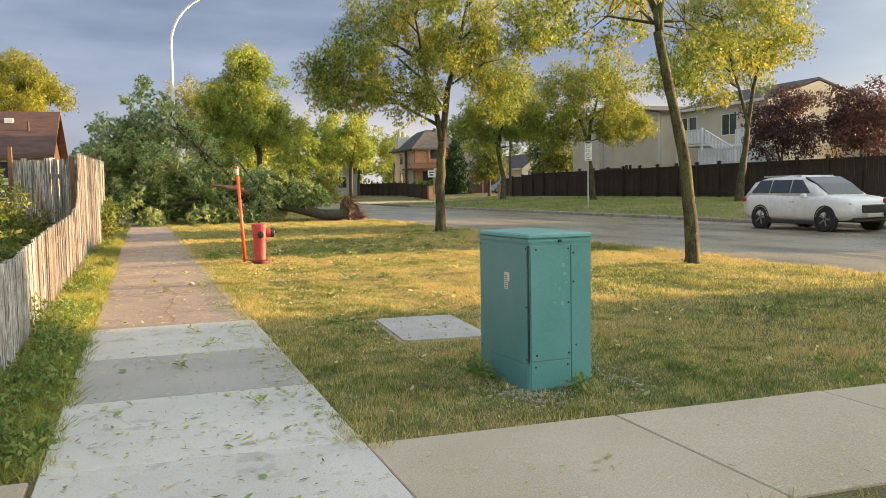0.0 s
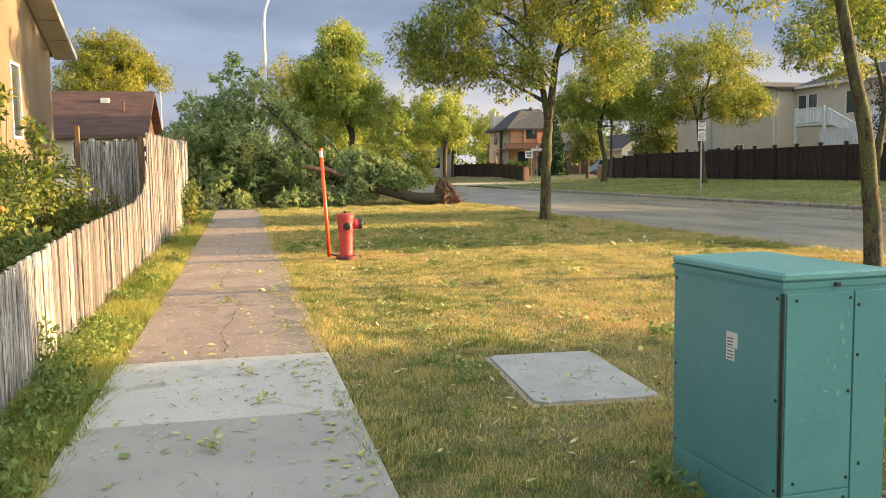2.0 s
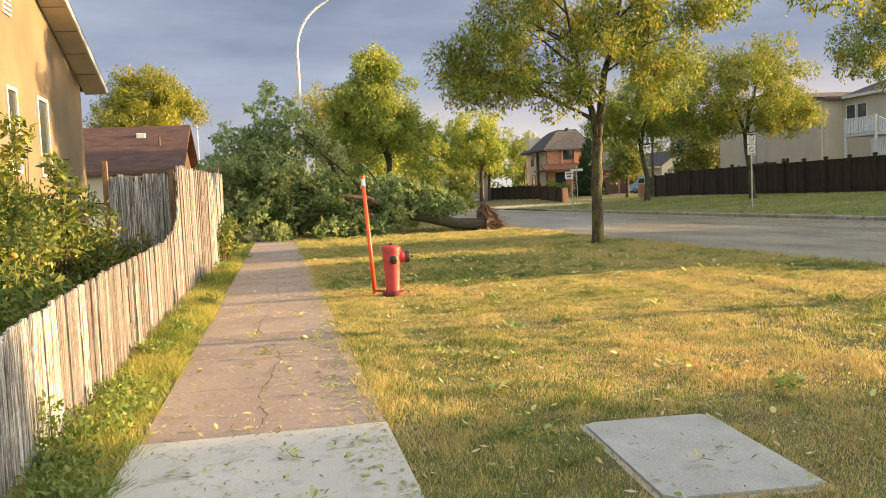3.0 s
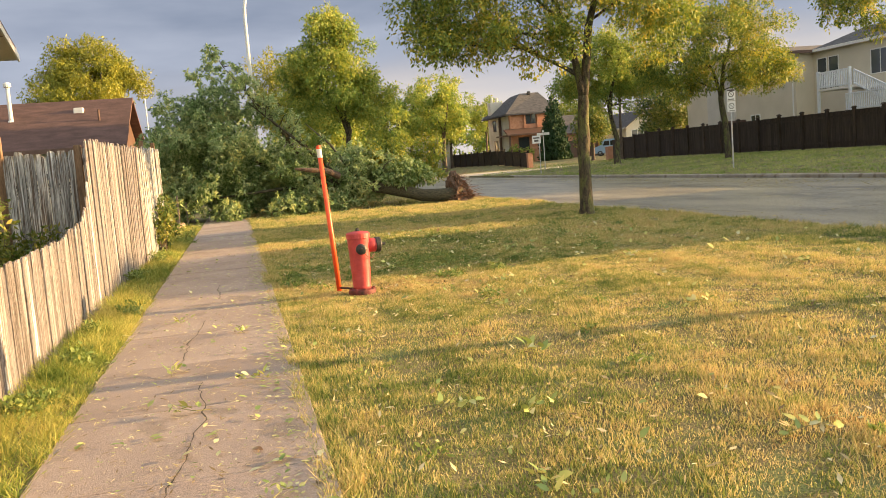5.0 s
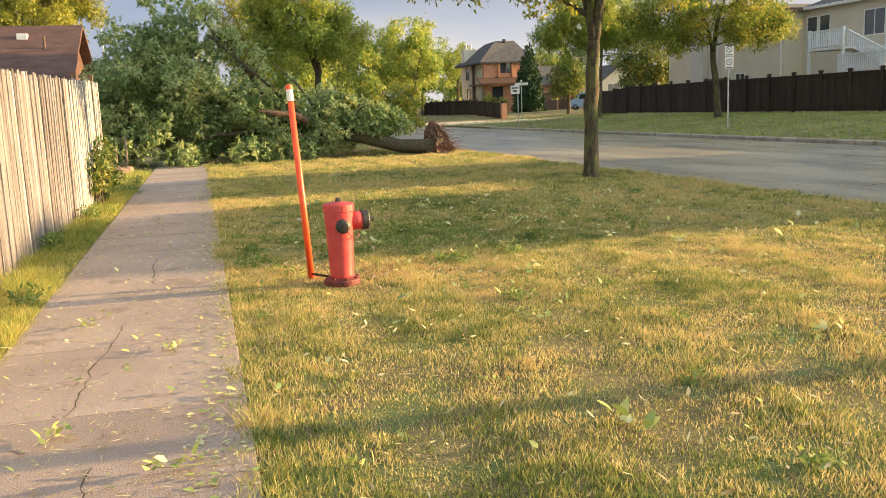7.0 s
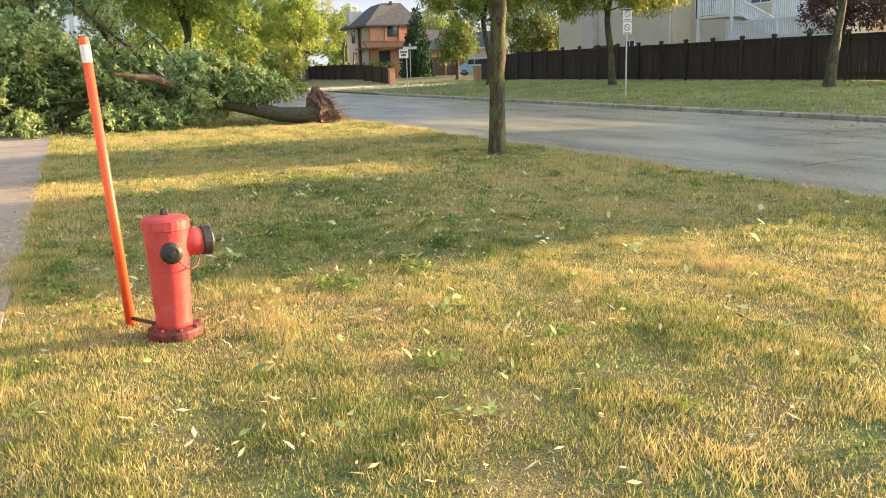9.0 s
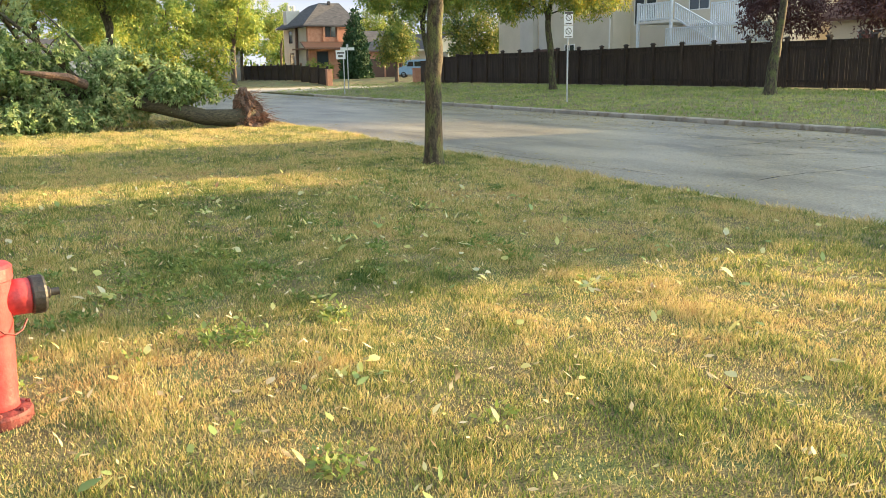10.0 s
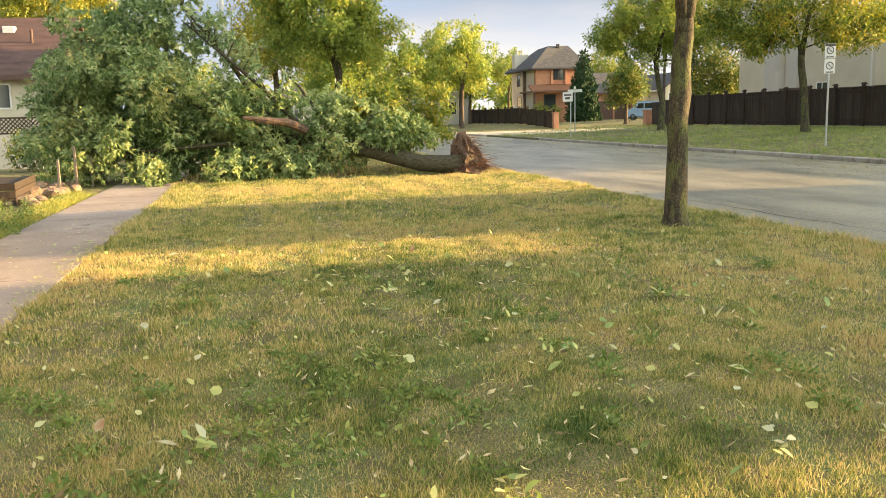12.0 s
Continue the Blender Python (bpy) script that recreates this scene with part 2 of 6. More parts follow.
M = {
    "soil": surf("thatch", (0.105, 0.09, 0.038), (0.22, 0.184, 0.081), 2.3, 0.95, 1.0, 75, 0.7, spots=(0.122, 0.157, 0.049), spot_scale=1.6, spot_at=0.52),
    "blade": leafy("grass_blade", [(0.13, (0.05, 0.11, 0.02)), (0.36, (0.20, 0.26, 0.065)), (0.48, (0.40, 0.375, 0.115)), (0.64, (0.72, 0.58, 0.275)), (0.88, (0.40, 0.25, 0.105))], 3.2, 0.35, 0.7, broad=0.33),
    "blade_green": leafy("bank_blade", [(0.1, (0.11, 0.19, 0.04)), (0.4, (0.27, 0.36, 0.085)), (0.65, (0.48, 0.49, 0.17)), (0.95, (0.62, 0.55, 0.24))], 1.2, 0.35, 0.7, broad=0.2),
    "blade_verge": leafy("verge_blade", [(0.1, (0.08, 0.155, 0.025)), (0.40, (0.235, 0.30, 0.055)), (0.58, (0.48, 0.45, 0.12)), (0.92, (0.64, 0.53, 0.2))], 2.2, 0.35, 0.7, broad=0.4),
    "weed": leafy("weed_leaf", [(0.0, (0.09, 0.155, 0.035)), (0.6, (0.21, 0.29, 0.07)), (1.0, (0.44, 0.42, 0.12))], 1.2, 0.35),
    "concrete_new": surf("pale_concrete", (0.50, 0.49, 0.46), (0.60, 0.58, 0.54), 1.1, 0.85, 0.25, 130, 0.16, rand=0.05, spots=(0.42, 0.41, 0.38), spot_scale=3, spot_at=0.6),
    "concrete_dark": surf("damp_concrete", (0.33, 0.32, 0.30), (0.42, 0.40, 0.37), 1.3, 0.8, 0.25, 130, 0.16),
    "concrete_old": surf("aged_concrete", (0.285, 0.226, 0.2), (0.385, 0.31, 0.272), 0.9, 0.88, 0.35, 110, 0.28, rand=0.06, spots=(0.25, 0.20, 0.17), spot_scale=2.5, spot_at=0.6),
    "concrete_path": surf("path_concrete", (0.42, 0.36, 0.27), (0.50, 0.43, 0.34), 1.0, 0.88, 0.3, 110, 0.2, rand=0.05),
    "kerb": surf("kerb_concrete", (0.28, 0.25, 0.205), (0.42, 0.38, 0.32), 1.2, 0.9, 0.4, 60, 0.3, spots=(0.2, 0.16, 0.11), spot_scale=2.5, spot_at=0.56),
    "asphalt": surf("wet_asphalt", (0.125, 0.11, 0.08), (0.35, 0.31, 0.225), 0.7, 0.4, 0.9, 55, 0.5, stretch=(1, 0.3, 1), spots=(0.30, 0.255, 0.17), spot_scale=2.2, spot_at=0.56),
    "crack": plain("dark_joint", (0.07, 0.06, 0.05), 0.95),
    "board": surf("weathered_board", (0.062, 0.052, 0.05), (0.265, 0.246, 0.262), 6.0, 0.92, 1.0, 24, 0.8, stretch=(10, 10, 0.25), rand=0.28, spots=(0.07, 0.05, 0.04), spot_scale=7.0, spot_at=0.56),
    "board_grey": surf("bleached_board", (0.10, 0.09, 0.092), (0.315, 0.30, 0.328), 6.0, 0.92, 1.0, 24, 0.7, stretch=(10, 10, 0.25), rand=0.2, spots=(0.10, 0.075, 0.065), spot_scale=7.0, spot_at=0.58),
    "board_paint": surf("chipped_grey_paint", (0.11, 0.105, 0.105), (0.60, 0.62, 0.65), 3.4, 0.9, 0.9, 14, 0.7, stretch=(9, 9, 0.7), rand=0.15, spots=(0.10, 0.065, 0.045), spot_scale=5.0, spot_at=0.54),
    "board_brown": surf("dark_stained_board", (0.026, 0.018, 0.014), (0.062, 0.043, 0.032), 3.0, 0.85, 0.5, 25, 0.3, stretch=(5, 5, 0.5), rand=0.25),
    "post": surf("brown_post", (0.13, 0.08, 0.05), (0.23, 0.145, 0.09), 4, 0.85, 0.4, 25, 0.3, stretch=(4, 4, 0.6)),
    "bark": surf("grey_bark", (0.024, 0.02, 0.013), (0.105, 0.084, 0.053), 7, 0.95, 1.0, 34, 0.8, stretch=(3, 3, 1.1), spots=(0.10, 0.11, 0.038), spot_scale=2.2, spot_at=0.5),
    "bark_damp": surf("damp_bark", (0.035, 0.03, 0.019), (0.11, 0.095, 0.055), 6, 0.9, 0.9, 28, 0.5, stretch=(1, 4, 4), spots=(0.07, 0.075, 0.03), spot_scale=3, spot_at=0.6),
    "bark_dark": surf("dark_bark", (0.06, 0.045, 0.032), (0.14, 0.10, 0.075), 6, 0.95, 0.9, 28, 0.45, stretch=(3, 3, 0.6)),
    "wood_raw": surf("torn_wood", (0.16, 0.075, 0.045), (0.30, 0.16, 0.10), 5, 0.85, 0.6, 30, 0.3, stretch=(1, 4, 4)),
    "root_soil": surf("root_soil", (0.065, 0.042, 0.03), (0.16, 0.10, 0.07), 5, 0.95, 0.9, 25, 0.5),
    "leaf_a": leafy("turning_leaf", [(0.0, (0.045, 0.095, 0.014)), (0.3, (0.13, 0.20, 0.03)), (0.56, (0.28, 0.335, 0.05)), (0.79, (0.50, 0.42, 0.055)), (1.0, (0.58, 0.37, 0.045))], 0.75, 0.38),
    "leaf_b": leafy("green_leaf", [(0.0, (0.085, 0.17, 0.025)), (0.4, (0.21, 0.30, 0.055)), (0.7, (0.38, 0.41, 0.07)), (1.0, (0.56, 0.49, 0.09))], 0.5, 0.45),
    "leaf_c": leafy("golden_leaf", [(0.0, (0.12, 0.16, 0.022)), (0.4, (0.25, 0.27, 0.035)), (0.8, (0.38, 0.36, 0.045)), (1.0, (0.46, 0.38, 0.05))], 0.4, 0.4),
    "leaf_fallen": leafy("fallen_leaf", [(0.0, (0.06, 0.12, 0.035)), (0.28, (0.15, 0.24, 0.075)), (0.5, (0.32, 0.42, 0.17)), (0.75, (0.50, 0.56, 0.27)), (0.95, (0.62, 0.55, 0.19))], 0.7, 0.42, 0.36),
    "leaf_purple": leafy("purple_leaf", [(0.0, (0.04, 0.016, 0.022)), (0.5, (0.085, 0.038, 0.042)), (1.0, (0.17, 0.085, 0.075))], 0.6, 0.3),
    "leaf_cedar": leafy("cedar_leaf", [(0.0, (0.012, 0.035, 0.014)), (0.6, (0.03, 0.07, 0.024)), (1.0, (0.05, 0.095, 0.03))], 1.0, 0.06, 0.9),
    "leaf_bush": leafy("shrub_leaf", [(0.0, (0.03, 0.065, 0.014)), (0.4, (0.10, 0.16, 0.03)), (0.7, (0.25, 0.26, 0.05)), (1.0, (0.42, 0.34, 0.07))], 0.9, 0.35),
    "twig": plain("green_twig", (0.26, 0.24, 0.10), 0.8),
    "gravel": surf("pale_gravel", (0.30, 0.27, 0.24), (0.46, 0.43, 0.39), 20, 0.9, 0.3, 90, 0.3),
    "litter_brown": leafy("brown_leaf_scrap", [(0.0, (0.10, 0.12, 0.04)), (0.4, (0.22, 0.2, 0.07)), (0.7, (0.58, 0.46, 0.18)), (1.0, (0.30, 0.17, 0.08))], 3.0, 0.2),
    "straw": leafy("dry_straw", [(0.0, (0.07, 0.055, 0.03)), (0.35, (0.24, 0.17, 0.08)), (0.6, (0.60, 0.5, 0.28)), (0.85, (0.7, 0.62, 0.42)), (1.0, (0.3, 0.34, 0.12))], 6.0, 0.15, 0.8),
    "litter": leafy("torn_leaf", [(0.0, (0.13, 0.22, 0.06)), (0.35, (0.28, 0.36, 0.11)), (0.55, (0.56, 0.54, 0.18)), (0.78, (0.56, 0.56, 0.38)), (0.95, (0.34, 0.18, 0.08))], 3.0, 0.2),
    "red": surf("hydrant_red", (0.41, 0.036, 0.04), (0.52, 0.07, 0.07), 9, 0.45, 0.2, 60, 0.12, spots=(0.34, 0.05, 0.035), spot_scale=14, spot_at=0.66),
    "red_dark": surf("rusty_red", (0.045, 0.013, 0.012), (0.19, 0.03, 0.027), 14, 0.65, 0.4, 50, 0.3),
    "black": surf("black_iron", (0.012, 0.012, 0.013), (0.035, 0.033, 0.032), 12, 0.5, 0.3, 60, 0.3),
    "orange": plain("marker_orange", (0.88, 0.10, 0.03), 0.4),
    "reflective": plain("marker_white", (0.75, 0.74, 0.72), 0.4),
    "cabinet": surf("cabinet_green", (0.09, 0.265, 0.26), (0.115, 0.305, 0.295), 2.5, 0.45, 0.08, 60, 0.05, spots=(0.15, 0.33, 0.31), spot_scale=5, spot_at=0.68),
    "cabinet_lid": surf("cabinet_green_faded", (0.15, 0.35, 0.325), (0.19, 0.41, 0.38), 4, 0.5, 0.08, 60, 0.06),
    "cover": surf("cover_concrete", (0.36, 0.36, 0.35), (0.45, 0.45, 0.435), 3, 0.85, 0.3, 120, 0.2, spots=(0.28, 0.28, 0.27), spot_scale=9, spot_at=0.64),
    "label": plain("label_white", (0.72, 0.70, 0.62), 0.5),
    "ink": plain("label_ink", (0.10, 0.08, 0.07), 0.6),
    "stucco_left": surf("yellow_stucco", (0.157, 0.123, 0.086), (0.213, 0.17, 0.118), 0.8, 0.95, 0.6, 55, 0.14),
    "stucco": surf("cream_stucco", (0.56, 0.50, 0.38), (0.64, 0.57, 0.45), 0.6, 0.95, 0.5, 45, 0.1),
    "stucco_far": surf("pale_stucco", (0.50, 0.47, 0.42), (0.60, 0.56, 0.50), 0.6, 0.95, 0.4, 45, 0.1),
    "brick": surf("orange_brick", (0.40, 0.19, 0.115), (0.50, 0.26, 0.165), 3, 0.9, 0.5, 25, 0.2),
    "roof_grey": surf("grey_shingle", (0.05, 0.049, 0.053), (0.095, 0.09, 0.094), 2, 0.9, 0.6, 18, 0.3, stretch=(1, 1, 3)),
    "roof_brown": surf("brown_shingle", (0.068, 0.036, 0.031), (0.122, 0.066, 0.056), 1.2, 0.9, 0.6, 14, 0.28, stretch=(1, 2, 3)),
    "trim_brown": plain("brown_trim", (0.10, 0.055, 0.04), 0.6),
    "trim_white": surf("white_trim", (0.66, 0.64, 0.60), (0.76, 0.74, 0.70), 4, 0.6, 0.1, 50, 0.08),
    "soffit": surf("cream_soffit", (0.56, 0.51, 0.42), (0.64, 0.58, 0.49), 2, 0.7, 0.2, 30, 0.1),
    "glass": glass("window_glass", (0.045, 0.055, 0.065)),
    "curtain": plain("pale_curtain", (0.5, 0.52, 0.52), 0.9),
    "galv": surf("galvanised_steel", (0.42, 0.43, 0.44), (0.55, 0.56, 0.57), 6, 0.45, 0.1, 60, 0.1, metal=0.5),
    "lamp_grey": surf("pale_lamp_paint", (0.62, 0.63, 0.64), (0.74, 0.74, 0.74), 5, 0.5, 0.05, 50, 0.06),
    "white_rail": plain("white_rail_paint", (0.72, 0.75, 0.78), 0.5),
    "rock": surf("field_stone", (0.16, 0.11, 0.08), (0.30, 0.21, 0.15), 4, 0.9, 0.6, 25, 0.3, rand=0.2),
    "plank": surf("grey_plank", (0.20, 0.15, 0.12), (0.34, 0.27, 0.22), 4, 0.85, 0.5, 25, 0.3, stretch=(6, 1, 6)),
    "flower": plain("orange_petal", (0.85, 0.25, 0.04), 0.6),
    "white_paint": plain("white_car_paint", (0.80, 0.80, 0.80), 0.18),
    "navy_paint": plain("navy_car_paint", (0.022, 0.035, 0.055), 0.18),
    "blue_paint": plain("blue_car_paint", (0.25, 0.38, 0.55), 0.3),
    "rubber": plain("tyre_rubber", (0.025, 0.025, 0.026), 0.8),
    "rim": plain("alloy_rim", (0.30, 0.30, 0.31), 0.3, 0.7),
    "car_glass": glass("car_glass", (0.02, 0.025, 0.03), 0.04),
    "lamp_glass": plain("headlight_glass", (0.75, 0.76, 0.78), 0.15),
    "tail_red": plain("tail_light_red", (0.45, 0.03, 0.03), 0.2),
    "plastic": plain("black_plastic", (0.03, 0.03, 0.032), 0.6),
}


# ---- builders ----
def part(name, bm, material, parent=None, label="", smooth=False):
    me = bpy.data.meshes.new(name)
    bmesh.ops.recalc_face_normals(bm, faces=bm.faces[:])
    bm.to_mesh(me)
    bm.free()
    return mesh_part(name, me, material, parent, label, smooth)


def mesh_part(name, me, material, parent=None, label="", smooth=False):
    if material and not me.materials:
        me.materials.append(M[material] if isinstance(material, str) else material)
    if smooth:
        me.polygons.foreach_set("use_smooth", [True] * len(me.polygons))
    ob = new(name, me)
    if parent:
        ob.parent = parent
    if label:
        ob["label"] = label
    return ob


def thing(name, label, category, at=(0, 0, 0), rz=0, group="", kind=""):
    ob = new(name)
    ob.empty_display_size = 0.1
    ob.matrix_basis = pose(*at, 0, 0, rz)
    return tagged(ob, label, category, group, kind)


def raw(verts, faces):
    me = bpy.data.meshes.new("mesh")
    me.from_pydata([tuple(v) for v in verts], [], faces)
    me.update()
    return me


def tris(verts, n_corner):
    """A mesh from a (faces * n_corner, 3) array: each face is an island of its own."""
    verts = np.asarray(verts, dtype=np.float32).reshape(-1, 3)
    k = len(verts) // n_corner
    me = bpy.data.meshes.new("mesh")
    me.vertices.add(len(verts)), me.loops.add(len(verts)), me.polygons.add(k)
    me.vertices.foreach_set("co", verts.ravel())
    me.loops.foreach_set("vertex_index", np.arange(len(verts), dtype=np.int32))
    me.polygons.foreach_set("loop_start", np.arange(0, len(verts), n_corner, dtype=np.int32))
    me.update(calc_edges=True)
    return me


def box(bm, x0, x1, y0, y1, z0, z1, bevel=0.0):
    vs = [bm.verts.new(p) for p in ((x0, y0, z0), (x1, y0, z0), (x1, y1, z0), (x0, y1, z0), (x0, y0, z1), (x1, y0, z1), (x1, y1, z1), (x0, y1, z1))]
    fs = [bm.faces.new([vs[i] for i in q]) for q in ((3, 2, 1, 0), (4, 5, 6, 7), (0, 1, 5, 4), (1, 2, 6, 5), (2, 3, 7, 6), (3, 0, 4, 7))]
    if bevel:
        es = list({e for f in fs for e in f.edges})
        bmesh.ops.bevel(bm, geom=es, offset=bevel, segments=1, affect="EDGES")
    return bm


def bx(*a, bevel=0.0):
    return box(bmesh.new(), *a, bevel=bevel)


def prism(bm, outline, axis, a, b):
    """An outline of (u, v) pairs pushed from a to b along x, y or z."""
    put = {"x": lambda u, v, w: (w, u, v), "y": lambda u, v, w: (u, w, v), "z": lambda u, v, w: (u, v, w)}[axis]
    lo = [bm.verts.new(put(u, v, a)) for u, v in outline]
    hi = [bm.verts.new(put(u, v, b)) for u, v in outline]
    bm.faces.new(lo[::-1]), bm.faces.new(hi)
    k = len(lo)
    for i in range(k):
        bm.faces.new((lo[i], lo[(i + 1) % k], hi[(i + 1) % k], hi[i]))
    return bm


def tube(bm, points, radii, seg=8, wobble=0.0, rng=None, cap=True):
    points = [Vector(p) for p in points]
    rings, ref = [], None
    for i, p in enumerate(points):
        d = (points[min(i + 1, len(points) - 1)] - points[max(i - 1, 0)]).normalized()
        if ref is None:
            ref = d.orthogonal().normalized()
        u = (ref - d * ref.dot(d)).normalized()
        v = d.cross(u)
        ref = u
        ring = []
        for k in range(seg):
            a = 2 * math.pi * k / seg
            r = radii[i] * (1 + (rng.uniform(-wobble, wobble) if rng else 0))
            ring.append(bm.verts.new(p + (u * math.cos(a) + v * math.sin(a)) * r))
        rings.append(ring)
    for a, b in zip(rings, rings[1:]):
        for k in range(seg):
            bm.faces.new((a[k], a[(k + 1) % seg], b[(k + 1) % seg], b[k]))
    if cap:
        bm.faces.new(rings[0][::-1]), bm.faces.new(rings[-1])
    return bm


def lathe(bm, profile, seg=20, m=Matrix()):
    """profile: (radius, height) pairs from the foot up, turned round z and placed by m."""
    rings = [[bm.verts.new(m @ Vector((r * math.cos(2 * math.pi * k / seg), r * math.sin(2 * math.pi * k / seg), z))) for k in range(seg)] for r, z in profile]
    for a, b in zip(rings, rings[1:]):
        for k in range(seg):
            bm.faces.new((a[k], a[(k + 1) % seg], b[(k + 1) % seg], b[k]))
    bm.faces.new(rings[0][::-1]), bm.faces.new(rings[-1])
    return bm


# ---- ground, road, kerbs ----
ROAD0, ROAD1 = 10.45, 21.45        # the street runs along y between these
RISE = [(-400, 0.3), (-8, 0.05), (-1, 0.0), (ROAD0, 0.0), (ROAD0 + 0.02, -0.35), (ROAD1 - 0.02, -0.35), (ROAD1, 0.03), (24, 0.22), (28.5, 0.44), (32, 0.5), (38, 0.55), (60, 0.8), (500, 1.0)]


def profile(x):
    return float(np.interp(x, [p[0] for p in RISE], [p[1] for p in RISE]))


def ground_z(x, y):
    z = profile(x)
    if x > ROAD1:                                   # the bank sinks to the side street
        k = (1 - min(1, max(0, (abs(y - 90) - 9) / 9))) * min(1, max(0, (44 - x) / 6))
        z = z * (1 - k) + 0.02 * k
    return z


xs = sorted({-400, -200, -100, -60, -40, -25, -15, -8, -5, -3, -1, 0, 2, 4, 6, 8, ROAD0, ROAD0 + 0.02, 16, ROAD1 - 0.02, ROAD1, 24, 26, 28.5, 32, 35, 38, 45, 60, 100, 200, 400, 500})
ys = [-300, -120, -60, -30, -10, 0, 10, 20, 30, 40, 50, 60, 66, 72, 76, 80, 84, 90, 96, 100, 104, 110, 130, 160, 220, 320, 500]
gv = [(x, y, ground_z(x, y)) for y in ys for x in xs]
nx = len(xs)
gf = [(j * nx + i, j * nx + i + 1, (j + 1) * nx + i + 1, (j + 1) * nx + i) for j in range(len(ys) - 1) for i in range(nx - 1)]
ground = tagged(mesh_part("ground", raw(gv, gf), "soil"), "dry yellow-green lawn ground of a residential street", "ground", kind="structure")

road_bm = bx(ROAD0 + 0.2, ROAD1 - 0.2, -150, 300, -0.4, -0.07)
road = tagged(part("road", road_bm, "asphalt"), "damp grey asphalt street strewn with leaf litter", "road", kind="structure")
side = tagged(part("road_side_street", bx(ROAD1 - 0.2, 39, 82, 95, -0.4, 0.035), "concrete_path"), "pale worn side street running off between fences", "road", kind="structure")

bm = bmesh.new()
rows = [[bm.verts.new((x, y, ground_z(x, y) + dz)) for y, dz in ((77.6, -0.1), (77.6, 0.04), (79.3, 0.04), (79.3, -0.1))] for x in np.linspace(22.2, 34.8, 9)]
for a, b in zip(rows, rows[1:]):
    for k in range(3):
        bm.faces.new((a[k], b[k], b[k + 1], a[k + 1]))
tagged(part("pavement_side_street", bm, "concrete_path"), "pale concrete pavement beside the side street", "pavement", kind="structure")


def kerb(name, line, width, low, high, label):
    bm = bmesh.new()
    pts = [Vector((*p, 0)) for p in line]
    rows = []
    for i, p in enumerate(pts):
        d = (pts[min(i + 1, len(pts) - 1)] - pts[max(i - 1, 0)]).normalized()
        s = Vector((d.y, -d.x, 0))
        rows.append([bm.verts.new(p + s * o + Vector((0, 0, z))) for o, z in ((0, low), (0, high - 0.03), (0.03, high), (width, high), (width, low))])
    for a, b in zip(rows, rows[1:]):
        for k in range(4):
            bm.faces.new((a[k], a[k + 1], b[k + 1], b[k]))
    return tagged(part(name, bm, "kerb"), label, "kerb", kind="structure")


kerb("kerb_near", [(ROAD0 + 0.18, y) for y in range(250, -101, -10)], 0.2, -0.35, -0.005, "low concrete kerb edged by overgrown grass")
kerb("kerb_far", [(ROAD1 - 0.18, y) for y in range(-100, 64, 4)] + [(ROAD1 - 0.18 + 9 * (1 - math.cos(a)), 66 + 15 * math.sin(a)) for a in np.linspace(0.05, math.pi / 2, 10)], 0.22, -0.35, 0.075, "pale concrete kerb along the far side of the street")
kerb("kerb_beyond", [(ROAD1 - 0.18, y) for y in range(104, 250, 8)], 0.22, -0.35, 0.075, "pale concrete kerb beyond the side street")

# ---- pavement slabs ----
rng = random.Random(3)
pavement = tagged(new("pavement"), "concrete pavement strip with joints, cracks and fallen leaves", "pavement", kind="structure")
PX0, PX1 = -0.42, 1.195


def slab(parent, x0, x1, y0, y1, z, material, gap=0.007):
    o = part("slab", bx((x0 - x1) / 2 + gap, (x1 - x0) / 2 - gap, (y0 - y1) / 2 + gap, (y1 - y0) / 2 - gap, -0.12, 0, bevel=0.006), material, parent)
    o.matrix_basis = pose((x0 + x1) / 2, (y0 + y1) / 2, z, rng.uniform(-0.12, 0.12), rng.uniform(-0.12, 0.12), 0)
    return o


for y0, y1, mname in ((-4.5, -3.0, "concrete_new"), (-3.0, -1.5, "concrete_new"), (-1.5, 0.0, "concrete_new"), (0.0, 2.0, "concrete_new"), (2.0, 4.02, "concrete_new"), (4.02, 5.5, "concrete_new"), (5.5, 7.08, "concrete_dark"), (7.08, 8.84, "concrete_new")):
    slab(pavement, PX0 - 0.03, PX1, y0, y1, 0.025, mname)
yy = 8.84
while yy < 75:
    slab(pavement, PX0, PX1, yy, yy + 1.52, 0.018 + rng.uniform(-0.003, 0.003), "concrete_old")
    yy += 1.52
part("joint_bed", bx(PX0 + 0.01, PX1 - 0.01, -4.4, 75, -0.15, 0.004), "crack", pavement)
path = tagged(new("pavement_cross_path"), "beige concrete crossing path leading to the street", "pavement", kind="structure")
for i in range(6):
    slab(path, 1.19 + i * 1.545, 1.19 + (i + 1) * 1.545, 2.44, 3.95, 0.02, "concrete_path")
for i in range(4):
    slab(path, -0.46 - (i + 1) * 1.6, -0.46 - i * 1.6 - 0.01, 1.6, 3.95, 0.02, "concrete_path")


def crack(x, y, length, seed, parent):
    r = random.Random(seed)
    bm = bmesh.new()
    pts, a, yv = [], x, y
    while yv < y + length:
        pts.append((a, yv, r.uniform(0.0015, 0.006)))
        a += r.uniform(-0.028, 0.028)
        yv += r.uniform(0.05, 0.13)
    up = [(bm.verts.new((px - w, py, 0.024)), bm.verts.new((px + w, py, 0.024))) for px, py, w in pts]
    for (p, q), (s, t) in zip(up, up[1:]):
        bm.faces.new((p, q, t, s))
    return part("crack", bm, "crack", parent)


